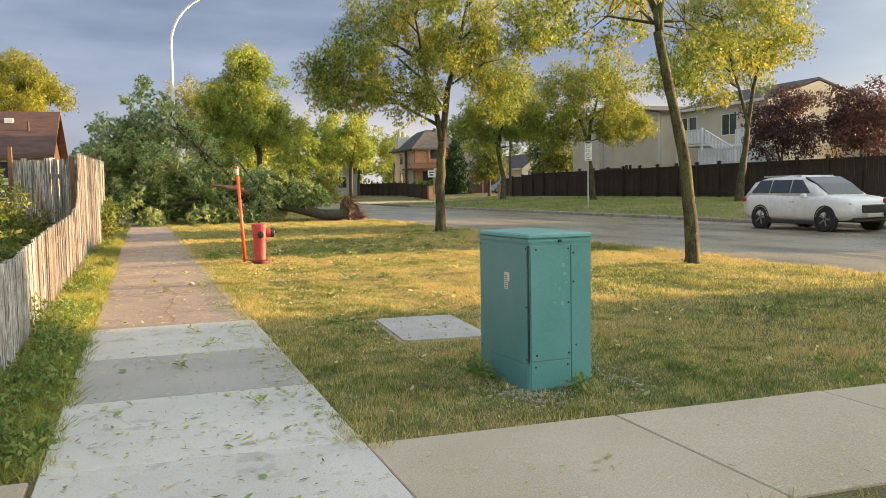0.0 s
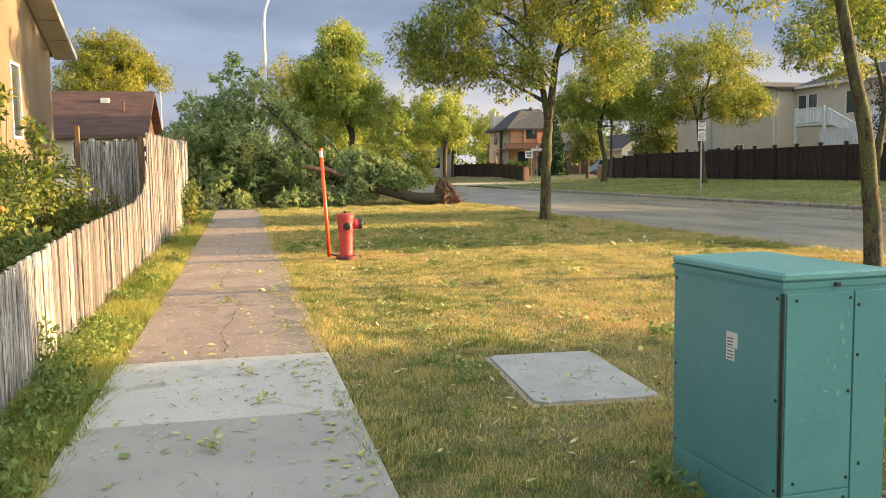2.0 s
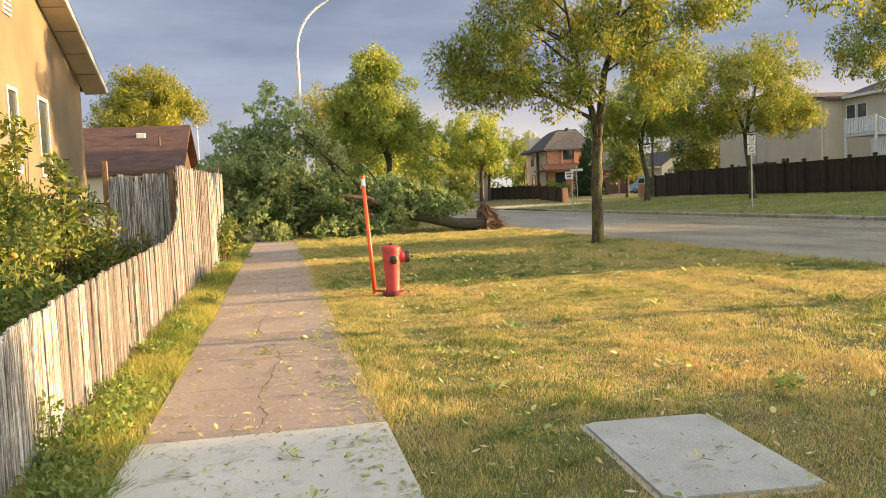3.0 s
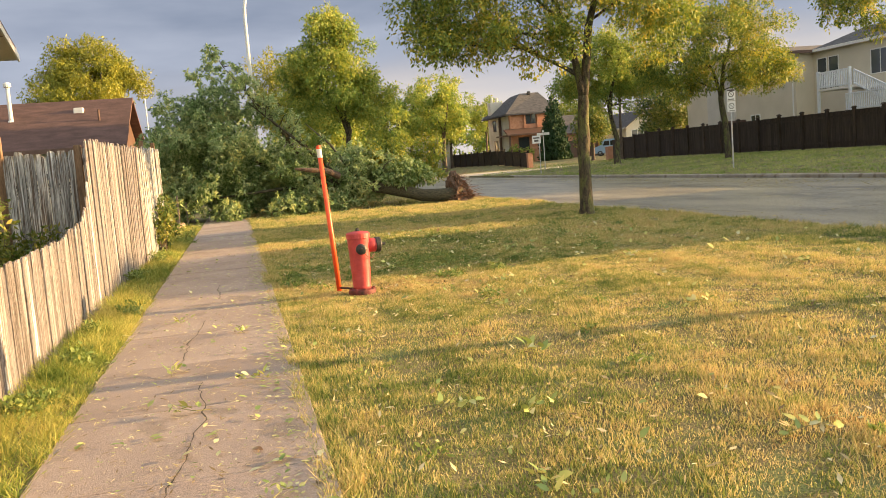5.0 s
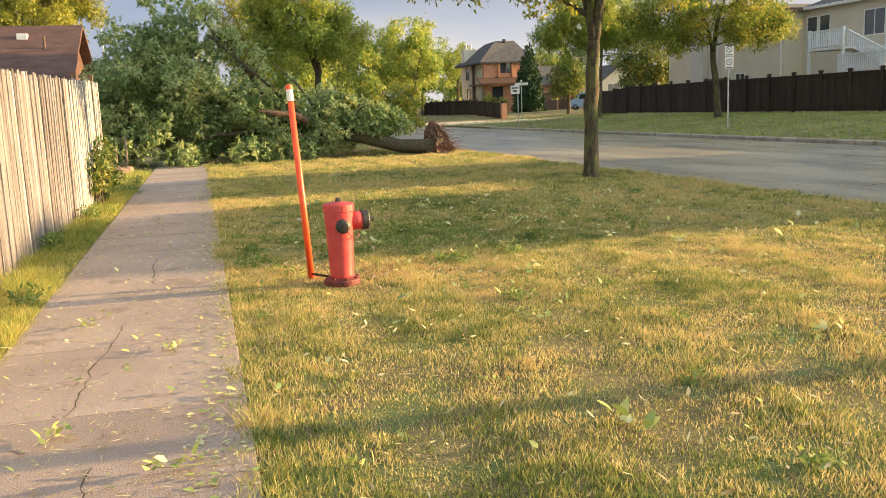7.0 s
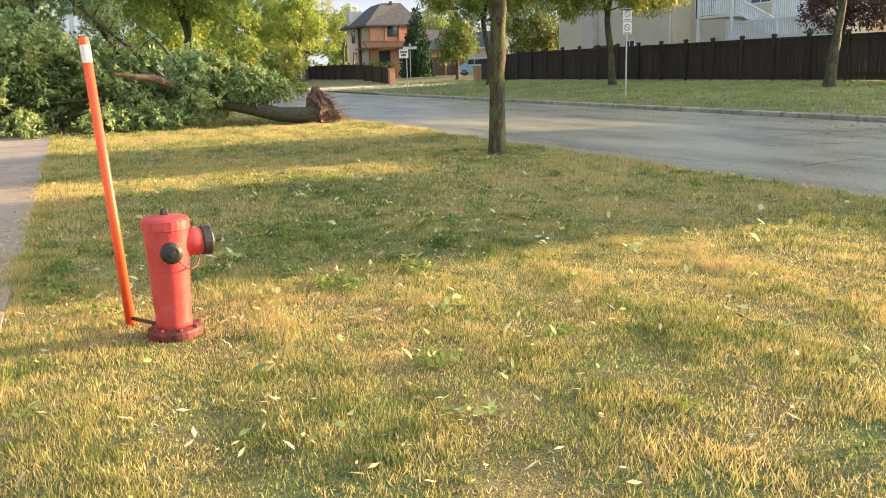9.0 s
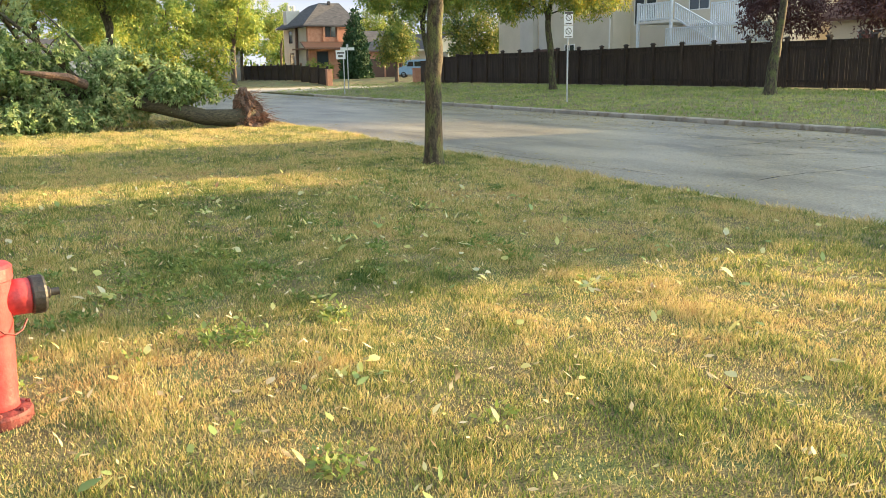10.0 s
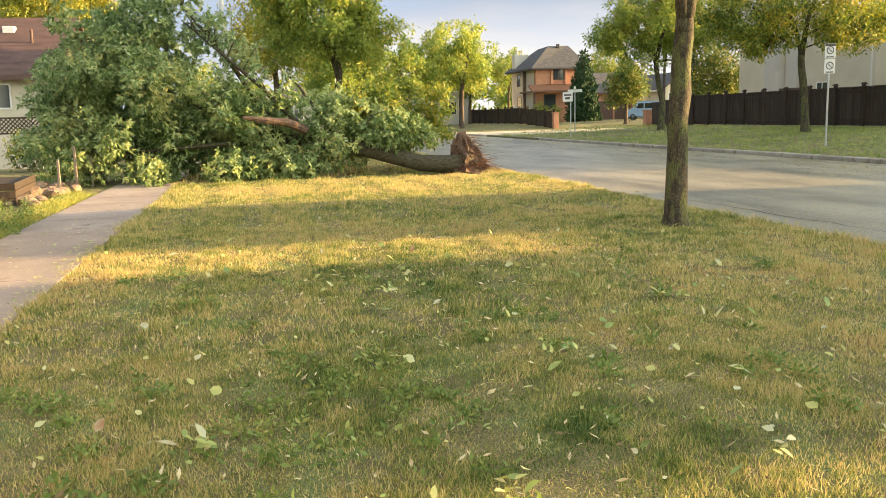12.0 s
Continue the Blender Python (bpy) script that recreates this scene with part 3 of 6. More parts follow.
crack(0.34, 9.0, 3.6, 1, pavement), crack(0.2, 13.4, 2.3, 2, pavement), crack(0.52, 17.2, 1.7, 4, pavement)

# ---- trees ----
def leaf_cloud(centres, sizes, count, size, rs, squash=0.8, droop=0.25, inner=0.25, whorl=1, slim=0.22, spread=0.5):
    """Folded pointed leaves scattered through clumps; two triangles that share the midrib."""
    centres, sizes = np.asarray(centres, dtype=float), np.asarray(sizes, dtype=float)
    w = sizes ** 2
    n0 = count // whorl                             # leaves stand in whorls at the twig ends
    count = n0 * whorl
    pick = np.repeat(rs.choice(len(centres), n0, p=w / w.sum()), whorl)
    d = rs.normal(size=(n0, 3))
    d = np.repeat(d / np.linalg.norm(d, axis=1)[:, None], whorl, axis=0)
    r = np.repeat(rs.uniform(inner, 1.0, n0) ** 0.6, whorl)
    p = centres[pick] + d * (r * sizes[pick])[:, None] * np.array([1, 1, squash])
    if whorl > 1:                                   # leaflets spread along the twig
        p = p + rs.normal(size=(count, 3)) * size * spread
    a = rs.normal(size=(count, 3)) + d * 0.5
    a[:, 2] -= droop * 2
    a /= np.linalg.norm(a, axis=1)[:, None]
    b = np.cross(a, rs.normal(size=(count, 3)) * 0.55 + d * 0.8 + np.array([0.0, 0.0, 0.45]))   # faces turned outwards and up
    b /= np.linalg.norm(b, axis=1)[:, None]
    c = np.cross(a, b)
    ln = size * rs.uniform(0.65, 1.35, count)[:, None]
    mid = p + a * ln * 0.45
    tip = p + a * ln
    half = b * ln * slim
    return np.stack([p, mid + half + c * ln * 0.06, tip, mid - half + c * ln * 0.06], axis=1).reshape(-1, 3)


def tree(name, label, at, trunk, radii, crown_at, crown_r, clumps, leaves, size, leaf, bark="bark", seed=0, limbs=7, clump_r=0.85, lobes=(), group="street trees", shell=0.45):
    """trunk: points up to the fork. crown_at, crown_r: middle and half-axes of the crown; lobes: further (middle, half-axes, share)."""
    t = thing(name, label, "tree", at, group=group)
    r = random.Random(seed)
    rs = np.random.RandomState(seed + 11)
    bm = bmesh.new()
    base = Vector(trunk[0])
    pts = [base + Vector((0, 0, -0.1))] + [Vector(p) for p in trunk]
    rad = [radii[0] * 1.55] + [radii[0] * 1.25] + list(radii[1:])
    fine, fr = [pts[0], pts[1], pts[1] + (pts[2] - pts[1]) * 0.15], [rad[0], rad[1], radii[0]]
    for a, b, ra, rb in zip(pts[1:], pts[2:], rad[1:], rad[2:]):   # a slightly crooked stem
        for u in (0.33, 0.67, 1.0):
            if u == 1.0 or a != pts[1]:
                q = a.lerp(b, u)
                fine.append(q + Vector((r.uniform(-1, 1), r.uniform(-1, 1), 0)) * (0.18 * rb if u < 1 else 0.0))
                fr.append((ra + (rb - ra) * u) * r.uniform(0.95, 1.06))
    tube(bm, fine, fr, 12, 0.05, r)
    part("trunk", bm, bark, t, smooth=True)
    top = Vector(trunk[-1])
    # clumps of leaves over an uneven shell
    regions = [(Vector(crown_at), Vector(crown_r), 1.0)] + [(Vector(a), Vector(b), s) for a, b, s in lobes]
    centres, sizes = [], []
    for c, h, share in regions:
        for _ in range(int(clumps * share)):
            d = Vector((r.gauss(0, 1), r.gauss(0, 1), r.gauss(0, 1))).normalized()
            k = r.uniform(shell, 1.0) * (0.82 + 0.3 * noise.noise(d * 1.7 + Vector((seed, 0, 0))))
            centres.append(c + Vector((d.x * h.x, d.y * h.y, d.z * h.z)) * k)
            sizes.append(clump_r * r.uniform(0.55, 1.2))
    # limbs from the fork to some of the clumps, with branches
    reach = r.sample(centres, min(limbs, len(centres)))
    leaders = []
    for k in range(2):                              # the trunk goes on in two leaders
        end = Vector(crown_at) + Vector((crown_r[0] * (0.22 if k else -0.2), crown_r[1] * (-0.15 if k else 0.2), crown_r[2] * (0.55 if k else 0.35)))
        bend = top.lerp(end, 0.45) + Vector((r.uniform(-0.15, 0.15), r.uniform(-0.15, 0.15), 0))
        low = top - (top - Vector(trunk[-2])).normalized() * 0.2
        kr = radii[-1] * (0.95 if k else 0.8)
        part("leader", tube(bmesh.new(), [low, top + Vector(((0.55 if k else -0.5) * kr, 0, 0.3)), top.lerp(bend, 0.62) + Vector(((-0.6 if k else 0.6) * kr, 0, 0.1)), bend, end], [kr * 0.9, kr * 0.9, kr * 0.75, kr * 0.55, kr * 0.12], 9, 0.06, r), bark, t, smooth=True)
        leaders.append((top, bend, end))
    for tip in reach:
        lb = bmesh.new()
        a, b, c = min(leaders, key=lambda q: (q[1] - tip).length)
        u = max(0.05, min(0.9, (tip.z - a.z - 0.6) / max(0.5, c.z - a.z)))
        root = a.lerp(b, u * 2) if u < 0.5 else b.lerp(c, u * 2 - 1)
        mid = root.lerp(tip, 0.5) + Vector((r.uniform(-0.3, 0.3), r.uniform(-0.3, 0.3), 0.10 * (tip - root).length))
        k = radii[-1] * r.uniform(0.28, 0.42)
        tube(lb, [root, root.lerp(mid, 0.5), mid, tip], [k, k * 0.8, k * 0.55, k * 0.15], 6)
        for other in sorted(centres, key=lambda q: (q - mid).length)[:4]:
            tube(lb, [mid, mid.lerp(other, 0.5) + Vector((0, 0, 0.12)), other], [k * 0.35, k * 0.22, k * 0.08], 4)
        part("limb", lb, bark, t, smooth=True)
    mesh_part("crown", tris(leaf_cloud(centres, sizes, leaves, size, rs, whorl=6, slim=0.21, droop=0.4), 4), leaf, t)
    return t


AUTUMN = "boulevard tree with green and yellowing leaves on a mown strip"
tree("tree", "slender boulevard tree with thin leaning trunk and yellowing leaves", (9.22, 12.31, 0), [(0, 0, 0), (-0.05, 0, 0.8), (-0.15, 0, 1.65), (-0.38, 0, 2.65), (-0.72, 0, 4.0)], [0.13, 0.115, 0.105, 0.09, 0.08],
     (-0.5, 0.5, 6.4), (3.3, 3.3, 2.3), 80, 24000, 0.085, "leaf_a", seed=1, limbs=14, clump_r=0.5, lobes=(((0.9, 0.8, 3.6), (1.1, 1.0, 0.7), 0.1), ((-2.6, 0.3, 4.4), (1.0, 1.2, 0.4), 0.05), ((-0.4, 2.4, 4.6), (1.6, 1.4, 0.7), 0.1)))
tree("tree", "forked boulevard tree with yellow-green crown on the lawn", (9.14, 25.65, 0), [(0, 0, 0), (0.02, 0, 1.2), (0.05, 0, 2.2), (0.09, 0, 2.9)], [0.165, 0.15, 0.14, 0.13],
     (0.2, 0, 6.7), (4.0, 3.9, 2.9), 115, 72000, 0.1, "leaf_a", seed=2, limbs=18, clump_r=0.6, lobes=(((-2.8, -0.4, 4.9), (1.6, 1.6, 1.4), 0.3), ((1.4, -0.5, 4.7), (1.8, 1.7, 0.9), 0.14), ((-1.2, -0.8, 4.3), (1.2, 1.1, 0.7), 0.08), ((3.5, -0.3, 6.6), (1.5, 1.6, 1.3), 0.16)))
tree("tree", "tall green boulevard tree beyond the fallen one", (6.85, 52, 0), [(0, 0, 0), (0, 0, 1.6), (0.05, 0, 3.3)], [0.2, 0.17, 0.15],
     (-0.8, 0, 6.4), (3.5, 2.9, 3.3), 125, 42000, 0.165, "leaf_b", seed=3, clump_r=0.72, lobes=(((1.4, 0, 5.0), (1.7, 1.6, 1.4), 0.2), ((-0.3, 0, 9.2), (1.3, 1.4, 1.0), 0.15)))
tree("tree", "golden boulevard tree half hidden behind a green one", (4.6, 68, 0), [(0, 0, 0), (0, 0, 1.6), (0.1, 0, 3.3)], [0.2, 0.17, 0.15],
     (0, 0, 6.9), (3.0, 3.0, 3.3), 75, 15000, 0.2, "leaf_c", seed=4, clump_r=1.0)
tree("tree", AUTUMN, (29.0, 51.4, 0.46), [(0, 0, 0), (-0.15, 0, 1.6), (-0.4, 0, 3.6)], [0.21, 0.17, 0.15],
     (-0.6, 0, 6.9), (5.2, 4.4, 3.4), 140, 52000, 0.15, "leaf_a", seed=5, limbs=14, clump_r=0.72, lobes=(((3.2, 0, 4.9), (2.0, 1.8, 1.2), 0.16), ((-3.0, 0, 4.4), (2.4, 1.8, 1.1), 0.18), ((-4.4, 0, 5.6), (1.8, 1.8, 1.3), 0.16), ((1.4, -0.6, 4.5), (2.4, 1.5, 0.8), 0.1)))
tree("tree", "golden tree with a split double trunk before a dark fence", (29.8, 37.3, 0.48), [(0, 0, 0), (0.1, 0, 1.2), (0.35, 0, 2.6), (0.5, 0, 3.9)], [0.24, 0.2, 0.15, 0.13],
     (0.4, 0, 9.0), (5.0, 4.6, 3.4), 110, 30000, 0.16, "leaf_a", seed=6, limbs=14, clump_r=0.9, lobes=(((-3.6, 0, 6.4), (1.8, 1.8, 1.2), 0.16), ((-2.0, -1.0, 5.6), (1.6, 1.6, 0.8), 0.08)))
tree("tree", AUTUMN, (28.2, 65, 0.43), [(0, 0, 0), (0.1, 0, 1.7), (-0.4, 0, 4.0)], [0.24, 0.19, 0.16],
     (-0.2, 0, 6.9), (4.3, 3.8, 3.4), 110, 34000, 0.18, "leaf_b", seed=7, limbs=10, clump_r=0.8, lobes=(((-2.6, 0, 5.4), (2.2, 1.8, 1.7), 0.25), ((1.8, 0, 5.8), (2.2, 2.0, 1.2), 0.2)))
for k, (x, y, h, leaf) in enumerate(((22.4, 112, 12.2, "leaf_b"), (27.4, 116, 13.6, "leaf_b"), (17.5, 132, 11, "leaf_b"), (10.5, 84, 9.5, "leaf_b"), (11, 102, 10, "leaf_b"), (35.0, 146, 12, "leaf_c"), (56, 140, 13, "leaf_b"), (19.2, 106, 10.6, "leaf_b"), (25.4, 107, 11.2, "leaf_b"), (30.5, 124, 10.5, "leaf_b"), (44, 152, 13.0, "leaf_b"), (41.4, 100, 6.6, "leaf_bush"))):
    tree("tree", "distant street tree with a round green and gold crown", (x, y, ground_z(x, y)), [(0, 0, 0), (0, 0, h * 0.2), (0.1, 0, h * 0.36)], [0.22, 0.18, 0.15],
         (0, 0, h * 0.62), (h * 0.37, h * 0.37, h * 0.38), 62, 8000, 0.34, leaf, "bark_dark", seed=20 + k, clump_r=1.05, group="distant trees")
tree("tree", "thin young street tree beside the far fence", (33.0, 74.5, ground_z(33.0, 74.5)), [(0, 0, 0), (0.05, 0, 2.2), (0.1, 0, 4.6)], [0.14, 0.12, 0.1],
     (0.1, 0, 7.2), (2.4, 2.4, 2.2), 50, 8000, 0.2, "leaf_b", "bark_dark", seed=47, clump_r=0.8, group="distant trees")
tree("tree", "big golden garden tree behind the bungalow", (-8.8, 76, 0), [(0, 0, 0), (0, 0, 2.5), (0, 0, 5)], [0.35, 0.3, 0.25],
     (-0.2, 0, 9.3), (4.8, 4.6, 4.3), 120, 40000, 0.22, "leaf_c", seed=40, clump_r=1.1, group="garden trees")
for k, (x, y, h) in enumerate(((40.4, 46.6, 8.6), (40.4, 39.6, 8.0))):
    tree("tree", "dark purple-leaved garden tree behind a fence", (x, y, 0.5), [(0, 0, 0), (0, 0, 1.0), (0, 0, 2.0)], [0.14, 0.12, 0.1],
         (0, 0, h * 0.56), (3.3, 3.1, h * 0.37), 80, 15000, 0.18, "leaf_purple", "bark_dark", seed=50 + k, clump_r=0.75, group="garden trees")
for k, (x, y) in enumerate(((-15, 120), (-28, 150), (-4, 150), (-42, 110), (3, 190), (16, 205), (-18, 210), (34, 220), (60, 205), (85, 170), (-60, 160), (-75, 60))):
    tree("tree", "far-off leafy tree on the skyline", (x, y, 0.2), [(0, 0, 0), (0, 0, 2.5), (0, 0, 4)], [0.3, 0.25, 0.2],
         (0, 0, 6.2), (4.6, 4.6, 4.0), 40, 2600, 0.6, ("leaf_b", "leaf_c")[k % 2], "bark_dark", seed=60 + k, clump_r=1.7, limbs=3, group="skyline trees")
tree("tree", "boulevard tree standing further back along the street", (9.3, -2.2, 0), [(0, 0, 0), (0, 0, 1.6), (0, 0, 3.0)], [0.2, 0.17, 0.15],
     (0.6, -1.6, 6.0), (3.4, 4.0, 2.8), 70, 9000, 0.18, "leaf_a", seed=90, clump_r=0.9)

rw = random.Random(77)
wood = [(x, y, rw.uniform(0.06, 1.0) * (9.5 + 4.0 * noise.noise(Vector((x * 0.06, y * 0.05, 0))))) for x, y in ((rw.uniform(-120, 190), rw.uniform(200, 225)) for _ in range(520))]
tagged(mesh_part("far_woods", tris(leaf_cloud(wood, [rw.uniform(1.4, 2.8) for _ in wood], 26000, 1.0, np.random.RandomState(4), whorl=3, slim=0.3), 4), "leaf_b"), "far belt of green trees closing the skyline", "woods", kind="stuff")


def column_tree(at, h, r0):
    t = thing("cedar", "tall dark green columnar cedar by a house", "tree", at, group="garden trees")
    part("trunk", tube(bmesh.new(), [(0, 0, -0.1), (0, 0, h * 0.9)], [0.14, 0.03], 8), "bark_dark", t)
    r = random.Random(5)
    cs, ss = [], []
    for _ in range(340):
        z = r.uniform(0.03, 0.97)
        k = r0 * (1 - z) ** 0.55 * r.uniform(0.5, 0.95)
        a = r.uniform(0, 6.283)
        cs.append((k * math.cos(a), k * math.sin(a), z * h)), ss.append(0.55 * (1.15 - z))
    mesh_part("crown", tris(leaf_cloud(cs, ss, 9000, 0.4, np.random.RandomState(8), 1.4, -0.6), 4), "leaf_cedar", t)


column_tree((41.3, 112, 0.3), 8.6, 2.0)

# ---- the uprooted tree ----
def uprooted():
    t = thing("fallen_tree", "uprooted storm-felled green tree lying across the pavement", "fallen tree", (9.1, 38.5, 0))
    r, rs = random.Random(12), np.random.RandomState(12)
    bm = bmesh.new()
    axis = [(0.25, 0, 0.36), (-0.35, 0.0, 0.26), (-1.2, 0.2, 0.32), (-2.6, 0.7, 0.70), (-4.0, 1.3, 1.0), (-5.6, 2.0, 1.25), (-7.6, 2.9, 1.6)]
    tube(bm, axis, [0.34, 0.27, 0.24, 0.225, 0.21, 0.17, 0.10], 14, 0.05, r)
    part("trunk", bm, "bark_damp", t, smooth=True)
    ends = [((-4.0, 1.3, 0.9), (-5.6, 1.0, 2.6), (-7.6, 1.0, 4.4), 0.12), ((-5.0, 1.7, 1.1), (-6.4, 1.6, 3.3), (-8.2, 1.2, 5.6), 0.12), ((-4.4, 1.5, 1.0), (-6.8, 0.9, 1.0), (-10.0, 0.6, 0.8), 0.12),
            ((-5.6, 1.8, 1.6), (-8.6, 2.4, 2.4), (-12.2, 2.0, 2.2), 0.12), ((-3.4, 1.0, 0.8), (-4.4, 2.6, 2.6), (-5.2, 4.2, 3.6), 0.1), ((-3.0, 0.8, 0.7), (-2.6, 0.6, 1.6), (-1.8, 0.9, 2.1), 0.06), ((-5.6, 1.8, 1.6), (-8.0, 4.5, 2.0), (-10.5, 5.5, 2.6), 0.1)]
    for a, b, c, k in ends:
        part("limb", tube(bmesh.new(), [a, b, c], [k * 0.8, k * 0.5, k * 0.12], 7), "bark_damp", t, smooth=True)
    stub = tube(bmesh.new(), [(-4.4, 0.7, 1.34), (-4.9, 0.2, 1.55), (-5.5, -0.1, 1.63), (-6.1, -0.3, 1.72)], [0.13, 0.11, 0.085, 0.04], 8, 0.16, r)
    part("broken_branch", stub, "root_soil", t, "dark broken branch stub")
    # root plate: a ragged cone of earth with roots
    bm = bmesh.new()
    bmesh.ops.create_icosphere(bm, subdivisions=4, radius=1.0)
    for v in bm.verts:
        h = (v.co.z + 1) / 2
        w = (0.58 * (1 - h) ** 0.85 + 0.09)
        n = 1 + 0.6 * noise.noise(v.co * 2.6) + 0.4 * noise.noise(v.co * 7)
        d = Vector((v.co.x, v.co.y, 0))
        d = d.normalized() if d.length > 1e-4 else d
        v.co = Vector((d.x * w * n * 0.9 + 0.18 - 0.22 * h, d.y * w * n * 0.8, -0.16 + 1.34 * h + 0.05 * noise.noise(v.co * 5)))
    part("root_plate", bm, "root_soil", t, "upturned root plate of brown earth and torn roots")
    bm = bmesh.new()
    for _ in range(340):
        a, h = r.uniform(0, 6.283), r.uniform(0.02, 0.95)
        w = 0.58 * (1 - h) + 0.05
        p = Vector((math.cos(a) * w + 0.17 - 0.2 * h, math.sin(a) * w * 0.8, h * 1.02))
        d = Vector((math.cos(a) + 0.6, math.sin(a), r.uniform(-0.5, 0.7)))
        ln = r.uniform(0.12, 0.38)
        tube(bm, [p - d * 0.05, p + d * ln * 0.5, p + d * ln + Vector((r.uniform(-0.1, 0.1), r.uniform(-0.1, 0.1), r.uniform(-0.12, 0.05)))], [0.009, 0.006, 0.002], 4)
    part("root_tangle", bm, "wood_raw", t)
    # the crown, pressed to the ground: a long heap, highest over the pavement
    top = [(-12.0, 1.6), (-11.6, 2.8), (-11.0, 3.9), (-10.3, 4.6), (-9.7, 4.8), (-9.2, 5.5), (-8.7, 6.0), (-8.2, 5.6), (-7.8, 4.6), (-7.3, 3.5), (-6.6, 2.7), (-5.6, 2.2), (-4.8, 2.0), (-4.0, 2.3), (-3.2, 2.3), (-2.4, 2.0), (-1.7, 1.8), (-0.6, 1.3)]
    bot = [(-12.4, 0.1), (-4.9, 0.1), (-4.3, 0.25), (-3.4, 0.6), (-2.4, 0.8), (-0.6, 1.0)]
    front = [(-12.4, 0.9), (-10.7, -0.7), (-9.3, -1.3), (-7.4, -0.4), (-5.0, 0.0), (-3.0, 0.2), (-0.6, 0.3)]
    cs, ss = [], []
    while len(cs) < 215:                            # boughs: clumps with dark hollows between them
        x = r.uniform(-11.7, -1.0)
        zt, zb = np.interp(x, *zip(*top)), np.interp(x, *zip(*bot))
        y0 = np.interp(x, *zip(*front))
        depth = 1.3 + 2.8 * min(1, (zt - zb) / 4)
        z = r.uniform(zb, zt)
        k = (z - zb) / max(0.2, zt - zb)
        cy = y0 + depth
        half = depth * math.sqrt(max(0.02, 1 - (k * 0.96) ** 2.2))
        face = r.random()
        y = cy - half * r.uniform(0.5, 1.05) if face < 0.66 else (cy + r.uniform(-0.9, 0.9) * half if face < 0.85 else cy + half)
        s = r.choice((0.26, 0.36, 0.46, 0.56, 0.66)) * r.uniform(0.85, 1.1)
        cs.append((x, y, max(s * 0.55, min(z, zt - 0.6 * s)))), ss.append(s)
    for _ in range(60):                             # the dense heart of the crown
        x = r.uniform(-11, -5.5)
        zt = np.interp(x, *zip(*top))
        cs.append((x, np.interp(x, *zip(*front)) + 2.6 + r.uniform(-0.4, 0.8), r.uniform(0.5, max(0.6, zt - 1.4)))), ss.append(r.uniform(0.7, 0.95))
    for _ in range(40):                             # sprays that break the outline
        x = r.uniform(-11.6, -2.5)
        zt = np.interp(x, *zip(*top))
        cs.append((x, np.interp(x, *zip(*front)) + r.uniform(0.6, 3.2), zt + r.uniform(-0.1, 0.35))), ss.append(r.uniform(0.16, 0.36))
    for a, b, c in (ends[0][:3], ends[1][:3]):      # leafy sprays along the two arching limbs
        a, b, c = Vector(a), Vector(b), Vector(c)
        for _ in range(22):
            u = r.uniform(0.25, 1.05)
            q = a.lerp(b, u * 2) if u < 0.5 else b.lerp(c, u * 2 - 1)
            tip = q + Vector((r.uniform(-0.5, 0.5), r.uniform(-0.5, 0.5), r.uniform(-0.1, 0.75)))
            cs.append(tuple(tip)), ss.append(r.uniform(0.16, 0.34))
            part("twig", tube(bmesh.new(), [q, q.lerp(tip, 0.5) + Vector((0, 0, 0.05)), tip], [0.022, 0.015, 0.006], 5), "bark_damp", t)
    mesh_part("crown", tris(leaf_cloud(cs, ss, 135000, 0.143, rs, 0.8, 0.4, inner=0.5, whorl=9, slim=0.19, spread=0.12), 4), "leaf_fallen", t, "dense green crown with paler leaf undersides")
    gold = [(r.uniform(-3.6, -0.3), r.uniform(1.0, 2.2), r.uniform(0.9, 2.6)) for _ in range(34)]
    mesh_part("yellow_spray", tris(leaf_cloud(gold, [r.uniform(0.25, 0.5) for _ in gold], 12000, 0.14, rs, whorl=7, slim=0.18), 4), "leaf_a", t)


uprooted()


# ---- near fence ----
def top_of_fence(y):
    return float(np.interp(y, [2, 7.5, 9, 11, 13.4, 15.6, 17.2, 17.7, 17.95, 18.15, 20.9, 28.3], [0.85, 0.87, 0.93, 1.0, 1.03, 1.06, 1.2, 1.4, 1.8, 2.25, 2.28, 2.42]))


def fence_x(y):
    return float(np.interp(y, [3, 9, 17, 22, 28], [-0.95, -0.97, -1.07, -1.05, -0.95]))


def board_mesh(k, material="board"):
    r = random.Random(k)
    bm = bmesh.new()
    a, b = r.uniform(-0.025, 0.0), r.uniform(-0.025, 0.0)
    prism(bm, [(-0.066, 0.0), (0.066, 0.0), (0.066, 0.96 + a), (0.046, 1.0 + a * 0.5), (0.01, 1.0), (-0.05, 1.0 + b), (-0.066, 0.965 + b)], "x", -0.009, 0.009)
    me = bpy.data.meshes.new("board")
    bmesh.ops.recalc_face_normals(bm, faces=bm.faces[:])
    bm.to_mesh(me), bm.free()
    me.materials.append(M[material])
    return me


